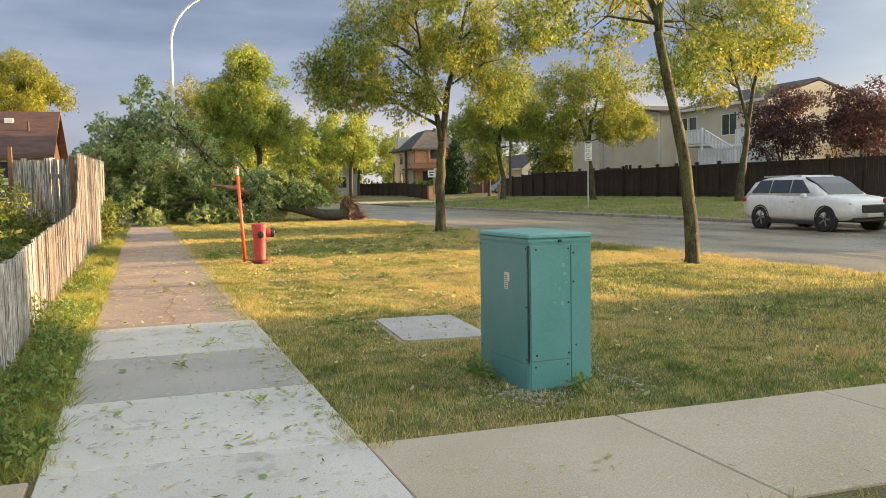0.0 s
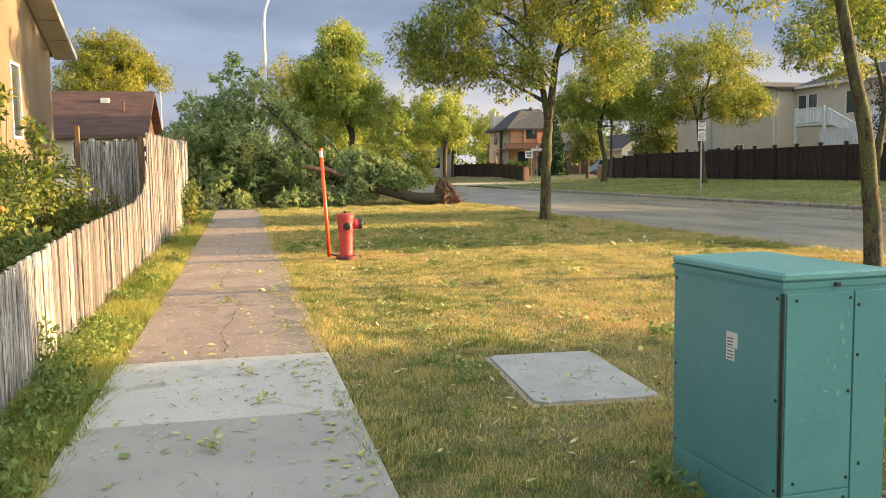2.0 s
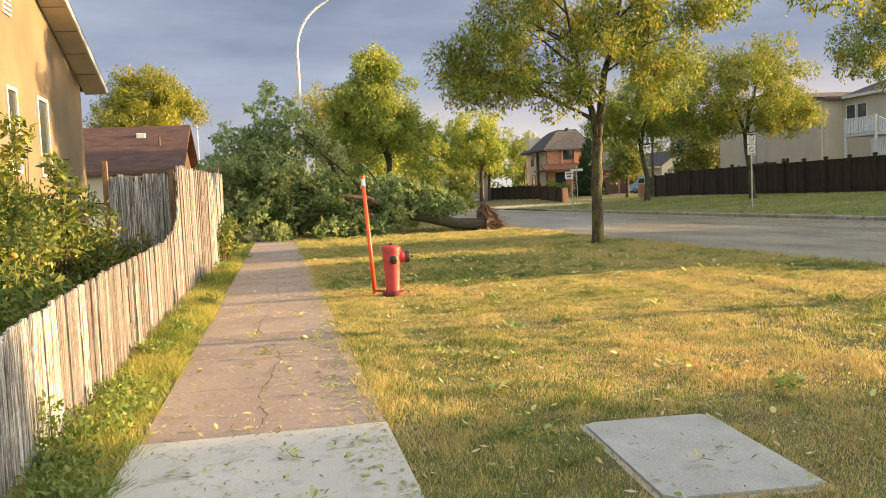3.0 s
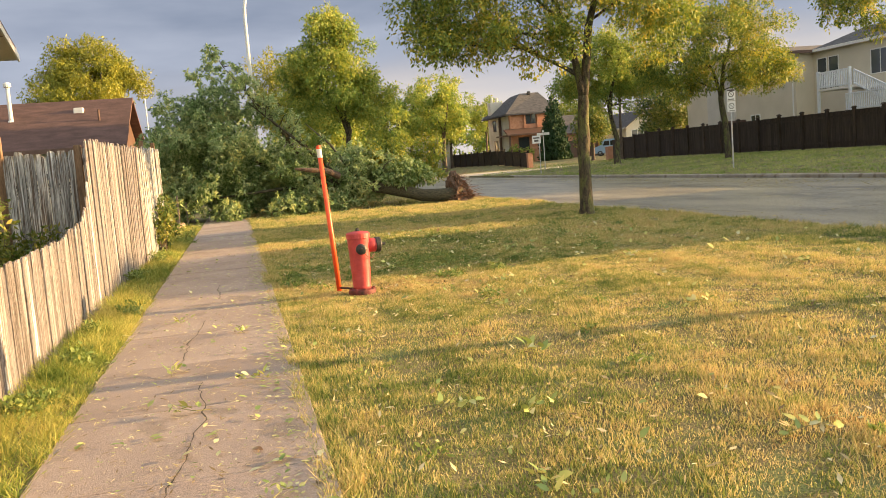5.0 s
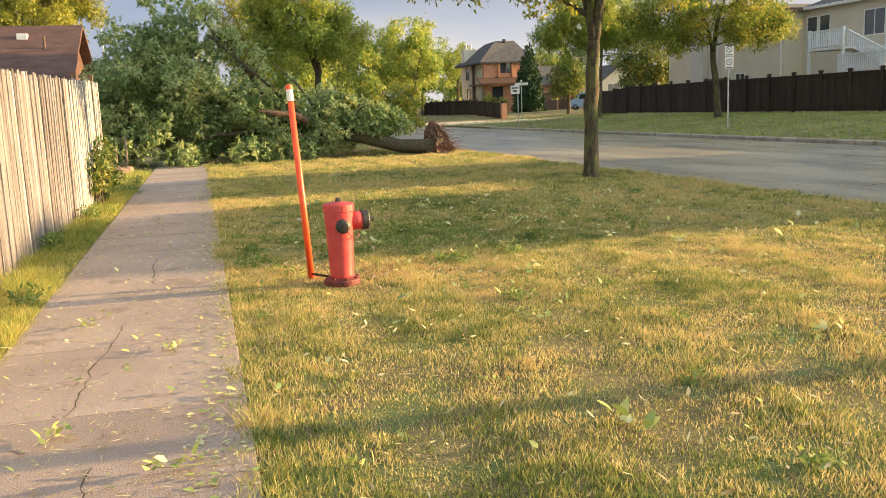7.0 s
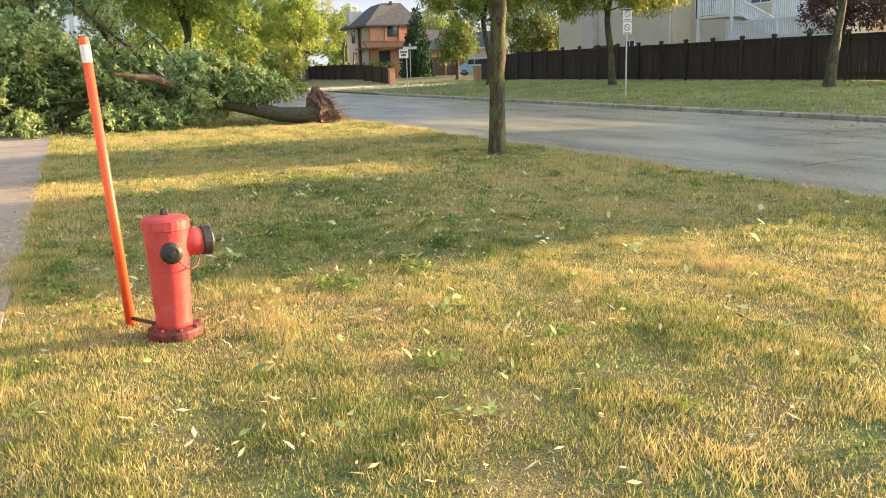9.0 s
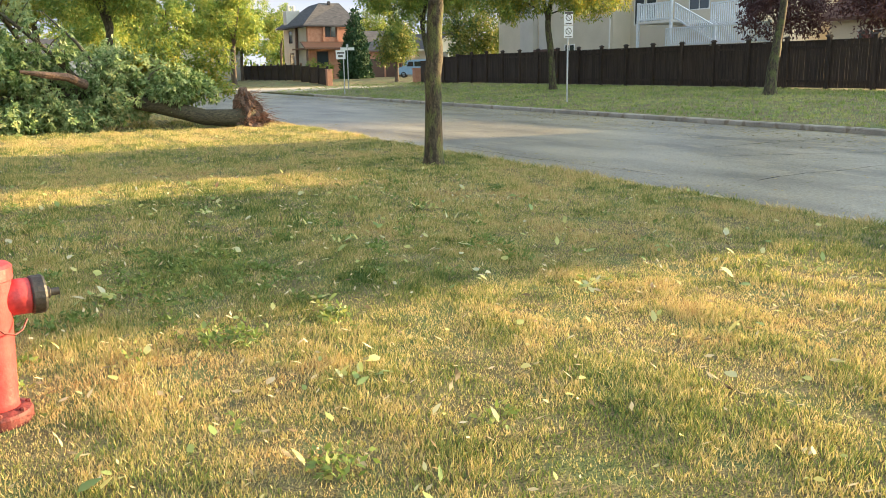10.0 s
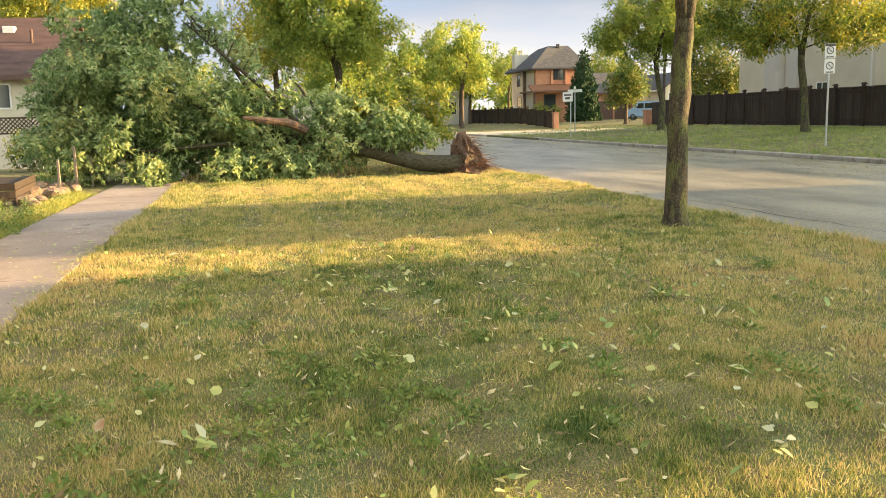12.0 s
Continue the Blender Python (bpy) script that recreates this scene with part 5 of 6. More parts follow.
window(bung, "y", 53, -8.3, -6.4, 2.4, 3.3), window(bung, "y", 53, -13.5, -11.5, 1.6, 3.2)
window(bung, "x", -4.9, 56.5, 58.2, 2.0, 3.3, out=1)
bm = bmesh.new()
prism(bm, [(53.0, 3.72), (63.0, 3.72), (58.0, 6.28)], "x", -4.9 + 0.004, -4.86)
part("gable_boarding", bm, "trim_brown", bung, "brown boarded gable")
gwall = thing("garden_wall", "low cream garden wall topped with dark lattice", "garden wall", (-4.7, 50, 0))
part("panel", bx(-9.5, 0, -0.08, 0.08, -0.1, 1.33), "stucco_far", gwall)
part("rail", bx(-9.5, 0, -0.04, 0.04, 1.34, 1.4), "board_brown", gwall), part("rail", bx(-9.5, 0, -0.04, 0.04, 1.92, 1.98), "board_brown", gwall)
for k in range(60):
    for tilt in (45, -45):
        o = part("lattice_slat", bx(-0.02, 0.02, -0.01, 0.01, -0.37, 0.37), "board_brown", gwall)
        o.matrix_basis = pose(-0.15 - k * 0.157, 0.012 * (1 if tilt > 0 else -1), 1.66, 0, tilt, 0)

# cream house with the deck, across the street
dh = thing("house", "cream stucco house with white balcony across the street", "house", (0, -1.7, 0.12))
pitched_wall(dh, "stucco", "x", 43, 54, 66.2, 82.6, 0.0, 7.5, 8.7)
gable_roof(dh, "roof_grey", "x", 43, 54, 66.2, 82.6, 7.55, 8.75, over=0.45)
pitched_wall(dh, "stucco", "y", 54.6, 66.2, 44.6, 54, 0.0, 7.55, 9.0)
gable_roof(dh, "roof_grey", "y", 55.0, 65.6, 44.6, 54, 7.6, 9.1, over=0.4, fascia="trim_white")
part("bay", bx(42.5, 43.0, 76.2, 78.2, 2.0, 7.6), "stucco_far", dh), part("pilaster", bx(42.8, 43.0, 74.4, 75.7, 0.3, 7.6), "stucco_far", dh)
part("drip_ledge", bx(42.55, 43, 73.0, 78.6, 2.7, 2.95), "trim_brown", dh)
part("downpipe", tube(bmesh.new(), [(42.93, 66.5, 0.3), (42.93, 66.5, 7.5)], [0.06, 0.06], 8), "trim_white", dh)
window(dh, "x", 43, 68.5, 70.0, 5.9, 6.95, sill=True), window(dh, "x", 43, 71, 72.2, 2.2, 3.2)
for a, b2 in ((64.7, 65.7), (63.4, 64.4)):
    window(dh, "x", 44.6, a, b2, 4.5, 6.9, bars=0)
window(dh, "x", 44.6, 58.2, 60.0, 5.2, 6.8)
low = thing("house", "low cream house with brown roof behind purple trees", "house")
part("wall", bx(50.4, 59.6, 41.2, 51.8, 0.3, 4.6), "stucco", low)
gable_roof(low, "roof_brown", "y", 41.2, 51.8, 50.4, 59.6, 4.6, 7.6)
window(low, "x", 50.4, 44.0, 45.6, 2.2, 3.6), window(low, "x", 50.4, 48.0, 49.6, 2.2, 3.6)
deck = thing("balcony_deck", "white painted two-level timber deck with balustrades", "deck", (0, -1.7, 0.12))
part("floor", bx(41.0, 44.55, 57.7, 61.1, 4.22, 4.38), "trim_white", deck), part("floor", bx(41.0, 44.55, 49.6, 58.3, 2.55, 2.7), "trim_white", deck)
part("skirt", bx(41.1, 41.2, 49.6, 58.2, 0.4, 2.54), "board_brown", deck)


def balustrade(x, ya, yb, z0, z1, y_slope=0.0):
    rail = bmesh.new()
    for z in (z0 + 0.05, z1 - 0.06):
        prism(rail, [(ya, z), (yb, z + y_slope), (yb, z + y_slope + 0.09), (ya, z + 0.09)], "x", x - 0.05, x + 0.05)
    r2 = part("balustrade", rail, "white_rail", deck)
    k = int((yb - ya) / 0.17)
    for i in range(k + 1):
        u = ya + (yb - ya) * i / k
        dz = y_slope * i / k
        part("baluster", bx(x - 0.025, x + 0.025, u - 0.04, u + 0.04, z0 + dz, z1 - 0.05 + dz), "white_rail", r2)


balustrade(41.05, 57.75, 61.05, 4.4, 5.5), balustrade(41.05, 49.7, 58.2, 2.75, 3.85), balustrade(41.3, 54.3, 57.7, 2.9, 3.9, 1.5), balustrade(43.0, 52.6, 56.3, 4.0, 5.35)
for y in (57.8, 61.0, 49.7, 53.9):
    part("post", bx(40.98, 41.14, y - 0.08, y + 0.08, 0.3, 5.6 if y > 57 else 3.95), "white_rail", deck)

# houses round the side street
fh = thing("house", "two-storey house of orange brick and pale stucco", "house", (1.0, 0, 0))
part("wall", bx(36.35, 42.6, 118.2, 128, 0.1, 7.2), "stucco_far", fh), part("wall", bx(36.3, 42.55, 117.6, 118.19, 0.1, 7.2), "brick", fh)
bm = bmesh.new()
vs = [bm.verts.new(p) for p in ((35.6, 117.0, 7.15), (43.2, 117.0, 7.15), (43.2, 128.7, 7.15), (35.6, 128.7, 7.15), (39.0, 120.8, 10.0), (41.9, 121.4, 10.1), (41.9, 125.0, 10.1), (39.0, 125.0, 9.9))]
vs2 = [bm.verts.new((v.co.x, v.co.y, 6.95)) for v in vs[:4]]
for q in ((0, 1, 5, 4), (1, 2, 6, 5), (2, 3, 7, 6), (3, 0, 4, 7), (4, 5, 6, 7)):
    bm.faces.new([vs[i] for i in q])
for i in range(4):
    bm.faces.new((vs[i], vs[(i + 1) % 4], vs2[(i + 1) % 4], vs2[i]))
bm.faces.new(vs2[::-1])
roof = part("roof", bm, "roof_grey", fh)
part("roof_vent", bx(40.1, 40.5, 120.6, 120.9, 9.8, 10.25, bevel=0.04), "roof_grey", roof)
chim = part("chimney", bx(36.0, 37.8, 125.2, 126.6, 7.2, 9.3, bevel=0.03), "stucco_far", fh)
for x in (36.5, 37.2):
    part("flue", lathe(bmesh.new(), [(0.2, 9.28), (0.2, 9.9), (0.12, 10.0)], 10, pose(x, 125.9, 0)), "stucco_far", chim)
bm = bmesh.new()
prism(bm, [(115.9, 4.4), (117.6, 5.15), (117.6, 4.95), (115.9, 4.2)], "x", 35.3, 42.4)
part("porch_roof", bm, "trim_brown", fh, "brown shingled porch roof")
window(fh, "y", 117.6, 38.6, 39.9, 5.75, 7.0, trim="trim_brown"), window(fh, "x", 36.35, 124.2, 125.4, 5.2, 6.6, trim="trim_brown", bars=0), window(fh, "x", 36.35, 123.8, 125.2, 2.3, 3.8, trim="trim_brown", bars=0)
window(fh, "y", 117.6, 37.4, 38.8, 2.2, 3.9, trim="trim_brown", bars=0)
part("corner_post", bx(35.98, 36.28, 121.6, 121.9, 0.1, 7.0), "trim_brown", fh), part("ledge", bx(35.9, 36.3, 118.0, 123.0, 4.2, 4.4), "trim_brown", fh)
part("post", bx(35.6, 35.8, 116.2, 116.4, 0.1, 4.4), "trim_brown", fh), part("post", bx(42.0, 42.2, 116.2, 116.4, 0.1, 4.4), "trim_brown", fh)
part("pilaster", bx(38.2, 38.45, 117.35, 117.6, 5.15, 6.9), "brick", fh), part("pilaster", bx(40.05, 40.3, 117.35, 117.6, 5.15, 6.9), "brick", fh)
gar = thing("garage", "brick garage wing under a grey shingled roof", "garage")
part("wall", bx(44.4, 51, 120, 128, 0.3, 4.2), "brick", gar)
gable_roof(gar, "roof_grey", "x", 44.9, 50.8, 120, 128, 4.2, 6.6)
part("garage_door", bx(44.7, 46.2, 119.9, 119.99, 0.5, 3.0), "trim_brown", gar), part("garage_door", bx(46.5, 48.4, 119.9, 119.99, 0.5, 3.0), "trim_brown", gar), part("garage_door", bx(48.7, 50.8, 119.9, 119.99, 0.5, 3.0), "trim_brown", gar)
cot = thing("bungalow", "pink-cream bungalow with white gable trim", "house")
pitched_wall(cot, "stucco", "y", 112, 124, 51.4, 56.6, 0.3, 4.2, 6.0)
gable_roof(cot, "roof_grey", "y", 112, 124, 51.4, 56.6, 4.25, 6.1, over=0.45, fascia="trim_white")
window(cot, "y", 112, 52.2, 53.8, 1.6, 3.7), part("porch", bx(54.6, 59.0, 110.5, 112, 3.9, 4.1), "trim_brown", cot), part("post", bx(58.6, 58.8, 110.6, 110.8, 0.3, 3.9), "trim_white", cot)
for x0, x1, y0, y1, h, lab in ((8, 30, 165, 175, 4.8, "far pale house behind the street trees"), (-8, 6, 180, 190, 4.6, "far cream house at the street's end")):
    t = thing("house", lab, "house")
    pitched_wall(t, "stucco_far", "x", x0, x1, y0, y1, 0, h, h + 2.2)
    gable_roof(t, "roof_grey", "x", x0, x1, y0, y1, h, h + 2.3)
    for k in range(3):
        window(t, "y", y0, x0 + 2 + k * 4, x0 + 3.4 + k * 4, 1.6, 3.2)
row = thing("house", "pale stucco row house behind the far fence", "house")
pitched_wall(row, "stucco_far", "y", 128, 160, 24, 31.4, 0, 5.0, 7.0), gable_roof(row, "roof_grey", "y", 128, 160, 24, 31.4, 5.0, 7.1)
for k in range(5):
    window(row, "x", 24, 130 + k * 5, 131.6 + k * 5, 2.6, 4.2, trim="trim_brown")
window(row, "y", 128, 25.5, 27, 1.8, 3.4), window(row, "y", 128, 28.2, 29.6, 1.8, 3.4)
# unseen houses added along the far side, sized to shade the lawn in the low sun
for y0, y1, e, rdg in ((-30, 6.0, 7.5, 10.5), (15.75, 21.3, 6.5, 7.0), (23.7, 29.0, 6.5, 7.0)):
    t = thing("house", "unseen cream house added to shade the lawn", "house", group="far side houses")
    pitched_wall(t, "stucco", "x", 44, 54, y0, y1, 0.2, e, rdg)
    gable_roof(t, "roof_grey", "x", 44, 54, y0, y1, e, rdg, over=0.2)
    window(t, "x", 44, (y0 + y1) / 2 - 1.5, (y0 + y1) / 2 + 1.5, 3.4, 4.9)
# unseen too: its lower top is set so the shadow stops partway over the lawn
t = thing("garage", "unseen low link garage added to shape the lawn shade", "garage")
part("wall", bx(44.5, 53, 21.45, 23.55, 0.2, 5.4), "stucco", t), part("roof", bx(44.2, 53.2, 21.4, 23.6, 5.4, 5.6), "roof_grey", t)


# ---- shrubs and garden ----
def shrub(label, at, spots, leaves, size, material="leaf_bush", stems=8, seed=0, group="garden shrubs"):
    t = thing("shrub", label, "shrub", at, group=group)
    r = random.Random(seed)
    for k in range(stems):
        c, s = spots[k % len(spots)]
        tip = Vector(c) + Vector((r.uniform(-s, s), r.uniform(-s, s), r.uniform(0, s))) * 0.7
        foot = Vector((tip.x * 0.35 + r.uniform(-0.1, 0.1), tip.y * 0.35 + r.uniform(-0.1, 0.1), -0.05))
        part("stem", tube(bmesh.new(), [foot, foot.lerp(tip, 0.55) + Vector((0, 0, 0.1)), tip], [0.014, 0.010, 0.004] if size > 0.05 else [0.004, 0.003, 0.002], 5), "bark_dark" if size > 0.05 else "weed", t)
    mesh_part("foliage", tris(leaf_cloud([c for c, _ in spots], [s for _, s in spots], leaves, size, np.random.RandomState(seed), 1.0, 0.1), 4), material, t)
    return t


r = random.Random(31)
for k, (x, y, h, w) in enumerate(((-2.6, 13.2, 1.1, 0.8), (-2.9, 15.2, 1.6, 0.9), (-2.4, 17.2, 1.35, 0.8), (-3.4, 18.4, 1.9, 0.8), (-3.6, 16.4, 2.0, 0.8), (-2.0, 11.2, 0.75, 0.7), (-3.2, 11.8, 0.95, 0.8), (-2.2, 18.9, 1.0, 0.6), (-3.0, 9.6, 0.7, 0.8))):
    spots = [((r.uniform(-w, w), r.uniform(-w, w), r.uniform(0.15, h)), r.uniform(0.22, 0.4)) for _ in range(18)]
    shrub("leafy garden shrub with green and yellow leaves behind the fence", (x, y, 0), spots, 4200, 0.085, stems=14, seed=100 + k)
for k, (x, y, h) in enumerate(((-3.2, 14.2, 2.5), (-3.7, 15.8, 2.9), (-3.3, 17.4, 2.8), (-3.9, 18.2, 3.0), (-3.8, 19.0, 3.1), (-2.6, 16.2, 2.2))):
    spots = [((r.uniform(-0.25, 0.25), r.uniform(-0.25, 0.25), h * u), 0.16 + 0.12 * (1 - u)) for u in (0.3, 0.4, 0.5, 0.6, 0.7, 0.8, 0.9, 1.0)]
    shrub("tall thin-stemmed plant with sparse yellowing leaves", (x, y, 0), spots, 620, 0.13, stems=9, seed=130 + k, group="tall garden stalks")
flower = thing("flower", "single orange flower among garden shrubs", "flower", (-2.15, 12.6, 0))
part("stem", tube(bmesh.new(), [(0, 0, -0.03), (0.02, 0, 0.6), (0.03, 0, 1.12)], [0.008, 0.007, 0.005], 5), "weed", flower)
bm = bmesh.new()
bmesh.ops.create_icosphere(bm, subdivisions=2, radius=0.032)
for v in bm.verts:
    v.co *= 1 + 0.35 * noise.noise(v.co * 40)
part("bloom", bm, "flower", flower).location = (0.03, 0, 1.12)
shrub("yellowing vine spilling through the fence end", (-0.92, 26.0, 0), [((r.uniform(-0.12, 0.25), r.uniform(-0.6, 0.9), r.uniform(0.1, 1.15)), r.uniform(0.14, 0.26)) for _ in range(16)], 1500, 0.1, "leaf_bush", seed=150)
clumps = [(-0.68, 9.5, 0.18, 0.2), (-0.88, 8.7, 0.10, 0.36), (-0.84, 10.3, 0.12, 0.14), (-0.78, 12.4, 0.12, 0.12), (-0.7, 4.8, 0.2, 0.12), (-0.78, 6.4, 0.16, 0.14), (-0.86, 20.4, 0.1, 0.18), (-0.8, 23.6, 0.14, 0.2), (-0.6, 28.5, 0.3, 0.4), (-0.7, 31, 0.4, 0.35)]
clumps += [(r.uniform(-0.88, -0.62), 4.6 + 1.5 * k + r.uniform(-0.3, 0.3), r.uniform(0.07, 0.13), r.uniform(0.06, 0.13)) for k in range(9)]
clumps += [(-0.72, 5.4, 0.16, 0.1), (-0.6, 6.0, 0.14, 0.07), (-0.66, 7.0, 0.15, 0.09), (-0.62, 7.7, 0.14, 0.08), (-0.7, 8.2, 0.15, 0.12), (-0.6, 4.5, 0.15, 0.08)]
for k, (x, y, w, h) in enumerate(clumps):
    spots = [((r.uniform(-w, w), r.uniform(-w * 2, w * 2), r.uniform(0.02, h)), 0.1) for _ in range(9)]
    shrub("low leafy weed clump at the fence foot", (x, y, 0), spots, 400, 0.05, "weed", stems=5, seed=170 + k, group="fence weeds")
for k, (x, y) in enumerate(((2.38, 5.15), (2.42, 5.4), (2.9, 4.6))):
    spots = [((r.uniform(-0.08, 0.08), r.uniform(-0.08, 0.08), r.uniform(0.02, 0.12)), 0.07) for _ in range(5)]
    shrub("small broadleaf weed beside the cabinet", (x, y, 0), spots, 90, 0.045, "weed", stems=2, seed=190 + k, group="cabinet weeds")
shrub("round green shrub before a brick house", (37.7, 114.8, 0.2), [((r.uniform(-1.3, 1.3), r.uniform(-0.6, 0.6), r.uniform(0.4, 2.4)), 0.6) for _ in range(22)], 2600, 0.25, "leaf_b", seed=201, group="far shrubs")
shrub("dark bushy garden tree behind the fence", (42.6, 84.0, 0.2), [((r.uniform(-2.4, 2.4), r.uniform(-1.5, 1.5), r.uniform(0.5, 6.6)), 0.85) for _ in range(56)], 9000, 0.3, "leaf_bush", seed=202, group="far shrubs")
shrub("green hedge along the bungalow garden", (-3.4, 47.6, 0), [((r.uniform(-1.6, 1.0), r.uniform(-0.8, 0.8), r.uniform(0.3, 1.3)), 0.45) for _ in range(24)], 2600, 0.14, "leaf_bush", seed=203)

# rockery and boards at the pavement's edge
for k in range(26):
    bm = bmesh.new()
    bmesh.ops.create_icosphere(bm, subdivisions=2, radius=1.0)
    off = Vector((k * 3.1, 0, 0))
    for v in bm.verts:
        v.co *= 1 + 0.35 * noise.noise(v.co * 1.3 + off)
        v.co.z *= 0.65
    s2 = r.uniform(0.10, 0.24)
    o = part("rock", bm, "rock")
    o.matrix_basis = pose(r.uniform(-2.3, -1.15), r.uniform(32.0, 39.0), s2 * 0.42, 0, 0, r.uniform(0, 360)) @ Matrix.Scale(s2, 4)
    tagged(o, "rough brown edging stone beside the pavement", "rock", group="edging stones")
bed = thing("planter_box", "low weathered plank planter beside the stones", "planter", (-2.5, 35.0, 0), rz=6)
for k in range(3):
    part("plank", bx(-0.9, 0.75, -1.6 - 0.03, -1.6, 0.02 + k * 0.16, 0.165 + k * 0.16), "board_brown", bed), part("plank", bx(0.72, 0.75, -1.56, 1.6, 0.02 + k * 0.16, 0.165 + k * 0.16), "board_brown", bed)
part("cover", bx(-0.9, 0.7, -1.5, 1.6, 0.40, 0.45), "board_brown", bed)
for k in range(3):
    p = thing("stake", "short weathered garden stake", "stake", (-1.5 + 0.25 * k, 37.2 + k * 0.8, 0), group="garden stakes")
    part("shaft", bx(-0.03, 0.03, -0.03, 0.03, -0.1, 0.8 + 0.3 * (k % 2), bevel=0.006), "plank", p)

# ---- grass ----
def blades(name, label, regions, seed, material="blade", lean=0.6):
    """regions: (x0, x1, y0, y1, blades a square metre, height, width)"""
    rs = np.random.RandomState(seed)
    made = []
    for x0, x1, y0, y1, dens, h, w in regions:
        n = int((x1 - x0) * (y1 - y0) * dens)
        p = np.stack([rs.uniform(x0, x1, n), rs.uniform(y0, y1, n), np.zeros(n)], axis=1)
        m = int(n * 0.5)                           # over half of the blades stand in tufts
        tufts = np.stack([rs.uniform(x0, x1, m // 22 + 1), rs.uniform(y0, y1, m // 22 + 1)], axis=1)
        p[:m, :2] = np.clip(tufts[rs.randint(0, len(tufts), m)] + rs.normal(0, 0.032, (m, 2)), (x0, y0), (x1, y1))
        # tufts: thinner on some patches
        lump = np.sin(p[:, 0] * 5.1 + 1.7 * np.sin(p[:, 1] * 2.3)) * np.sin(p[:, 1] * 4.3 + 1.3 * np.sin(p[:, 0] * 3.1))
        keep = rs.uniform(0, 1, n) < 0.84 + 0.16 * lump
        clear = (np.abs(p[:, 0] - 2.76) < 0.25) & (np.abs(p[:, 1] - 5.13) < 0.39) | (np.abs(p[:, 0] - 2.77) < 0.42) & (np.abs(p[:, 1] - 7.6) < 0.72) | (np.hypot(p[:, 0] - 2.26, p[:, 1] - 16.62) < 0.16)
        p, lump = p[keep & ~clear], lump[keep & ~clear]
        n = len(p)
        p[:, 2] = np.interp(p[:, 0], [q[0] for q in RISE], [q[1] for q in RISE]) - 0.004
        a = rs.uniform(0, 2 * np.pi, n)
        side = np.stack([np.cos(a), np.sin(a), np.zeros(n)], axis=1) * (w * rs.uniform(0.6, 1.3, n))[:, None]
        hh = h * rs.uniform(0.3, 1.45, n) * (1 + 0.3 * lump) * (1 + 0.28 * np.sin(5.2 * p[:, 0] + 0.9 * np.sin(0.7 * p[:, 1])))
        b = rs.uniform(0, 2 * np.pi, n)
        tip = np.stack([np.cos(b) * hh * lean * rs.uniform(0, 1.5, n), np.sin(b) * hh * lean * rs.uniform(0, 1.5, n), hh], axis=1)
        made.append(np.stack([p - side, p + side, p + tip], axis=1).reshape(-1, 3))
    return tagged(mesh_part(name, tris(np.concatenate(made), 3), material), label, "grass", kind="stuff")


blades("lawn_grass", "short half-dry mown lawn grass, straw and green", [
    (1.2, 5.2, 3.95, 12, 7400, 0.033, 0.0043), (5.2, 10.5, 3.95, 12, 2600, 0.044, 0.0058), (1.2, 7.2, 12, 14, 5200, 0.033, 0.0044), (1.2, 7.2, 14, 20.5, 9600, 0.031, 0.0037), (7.2, 10.5, 12, 20.3, 4300, 0.037, 0.0045), (1.2, 10.5, 20.3, 28, 2900, 0.045, 0.0056),
    (1.2, 10.5, 28, 38, 1300, 0.055, 0.007), (1.0, 10.5, 38, 70, 250, 0.07, 0.012), (1.2, 10.5, -3, 2.4, 300, 0.06, 0.006)], 5)
blades("bank_grass", "mown green grass bank across the street", [(21.7, 34.8, 18, 60, 150, 0.075, 0.014), (21.7, 34.8, 60, 80, 60, 0.08, 0.016)], 6, "blade_green")
blades("verge_grass", "longer uncut grass along the fence foot", [(-0.95, -0.38, 3.98, 9.1, 5200, 0.07, 0.005), (-0.95, -0.4, 9.1, 18, 4800, 0.09, 0.0045), (-1.0, -0.44, 18, 36, 2000, 0.10, 0.006)], 7, "blade_verge", lean=1.3)
blades("edge_grass", "ragged grass fringe creeping over the pavement edge", [(1.09, 1.3, 3.8, 20, 4200, 0.055, 0.0042), (1.13, 1.3, 20, 38, 1600, 0.06, 0.006), (10.3, 10.62, 5, 40, 1900, 0.09, 0.007), (10.3, 10.6, 40, 70, 500, 0.09, 0.012)], 8, lean=1.0)
blades("garden_grass", "rough grass in the garden behind the fence", [(-4.3, -1.1, 5, 20, 420, 0.14, 0.008), (-4.0, -1.2, 28, 50, 120, 0.12, 0.012)], 9, "weed")

# ---- broad-leaved weeds in the lawn ----
rs = np.random.RandomState(44)
spots = np.concatenate([np.stack([rs.uniform(1.4, 8.5, n), rs.uniform(y0, y1, n), rs.uniform(0.02, 0.05, n)], axis=1) for n, y0, y1 in ((50, 4, 9.5), (60, 17, 24), (14, 10, 16))] + [np.stack([rs.uniform(1.4, 4.4, 70), rs.uniform(16.9, 20, 70), rs.uniform(0.02, 0.045, 70)], axis=1)])
spots = spots[(np.abs(spots[:, 0] - 2.77) > 0.65) | (spots[:, 1] > 8.6)]
tagged(mesh_part("lawn_weeds", tris(leaf_cloud(spots, rs.uniform(0.05, 0.14, len(spots)), 9000, 0.045, rs, 0.12, -0.1, whorl=4), 4), "weed"), "patches of broad-leaved green weeds in the lawn", "weeds", kind="stuff")


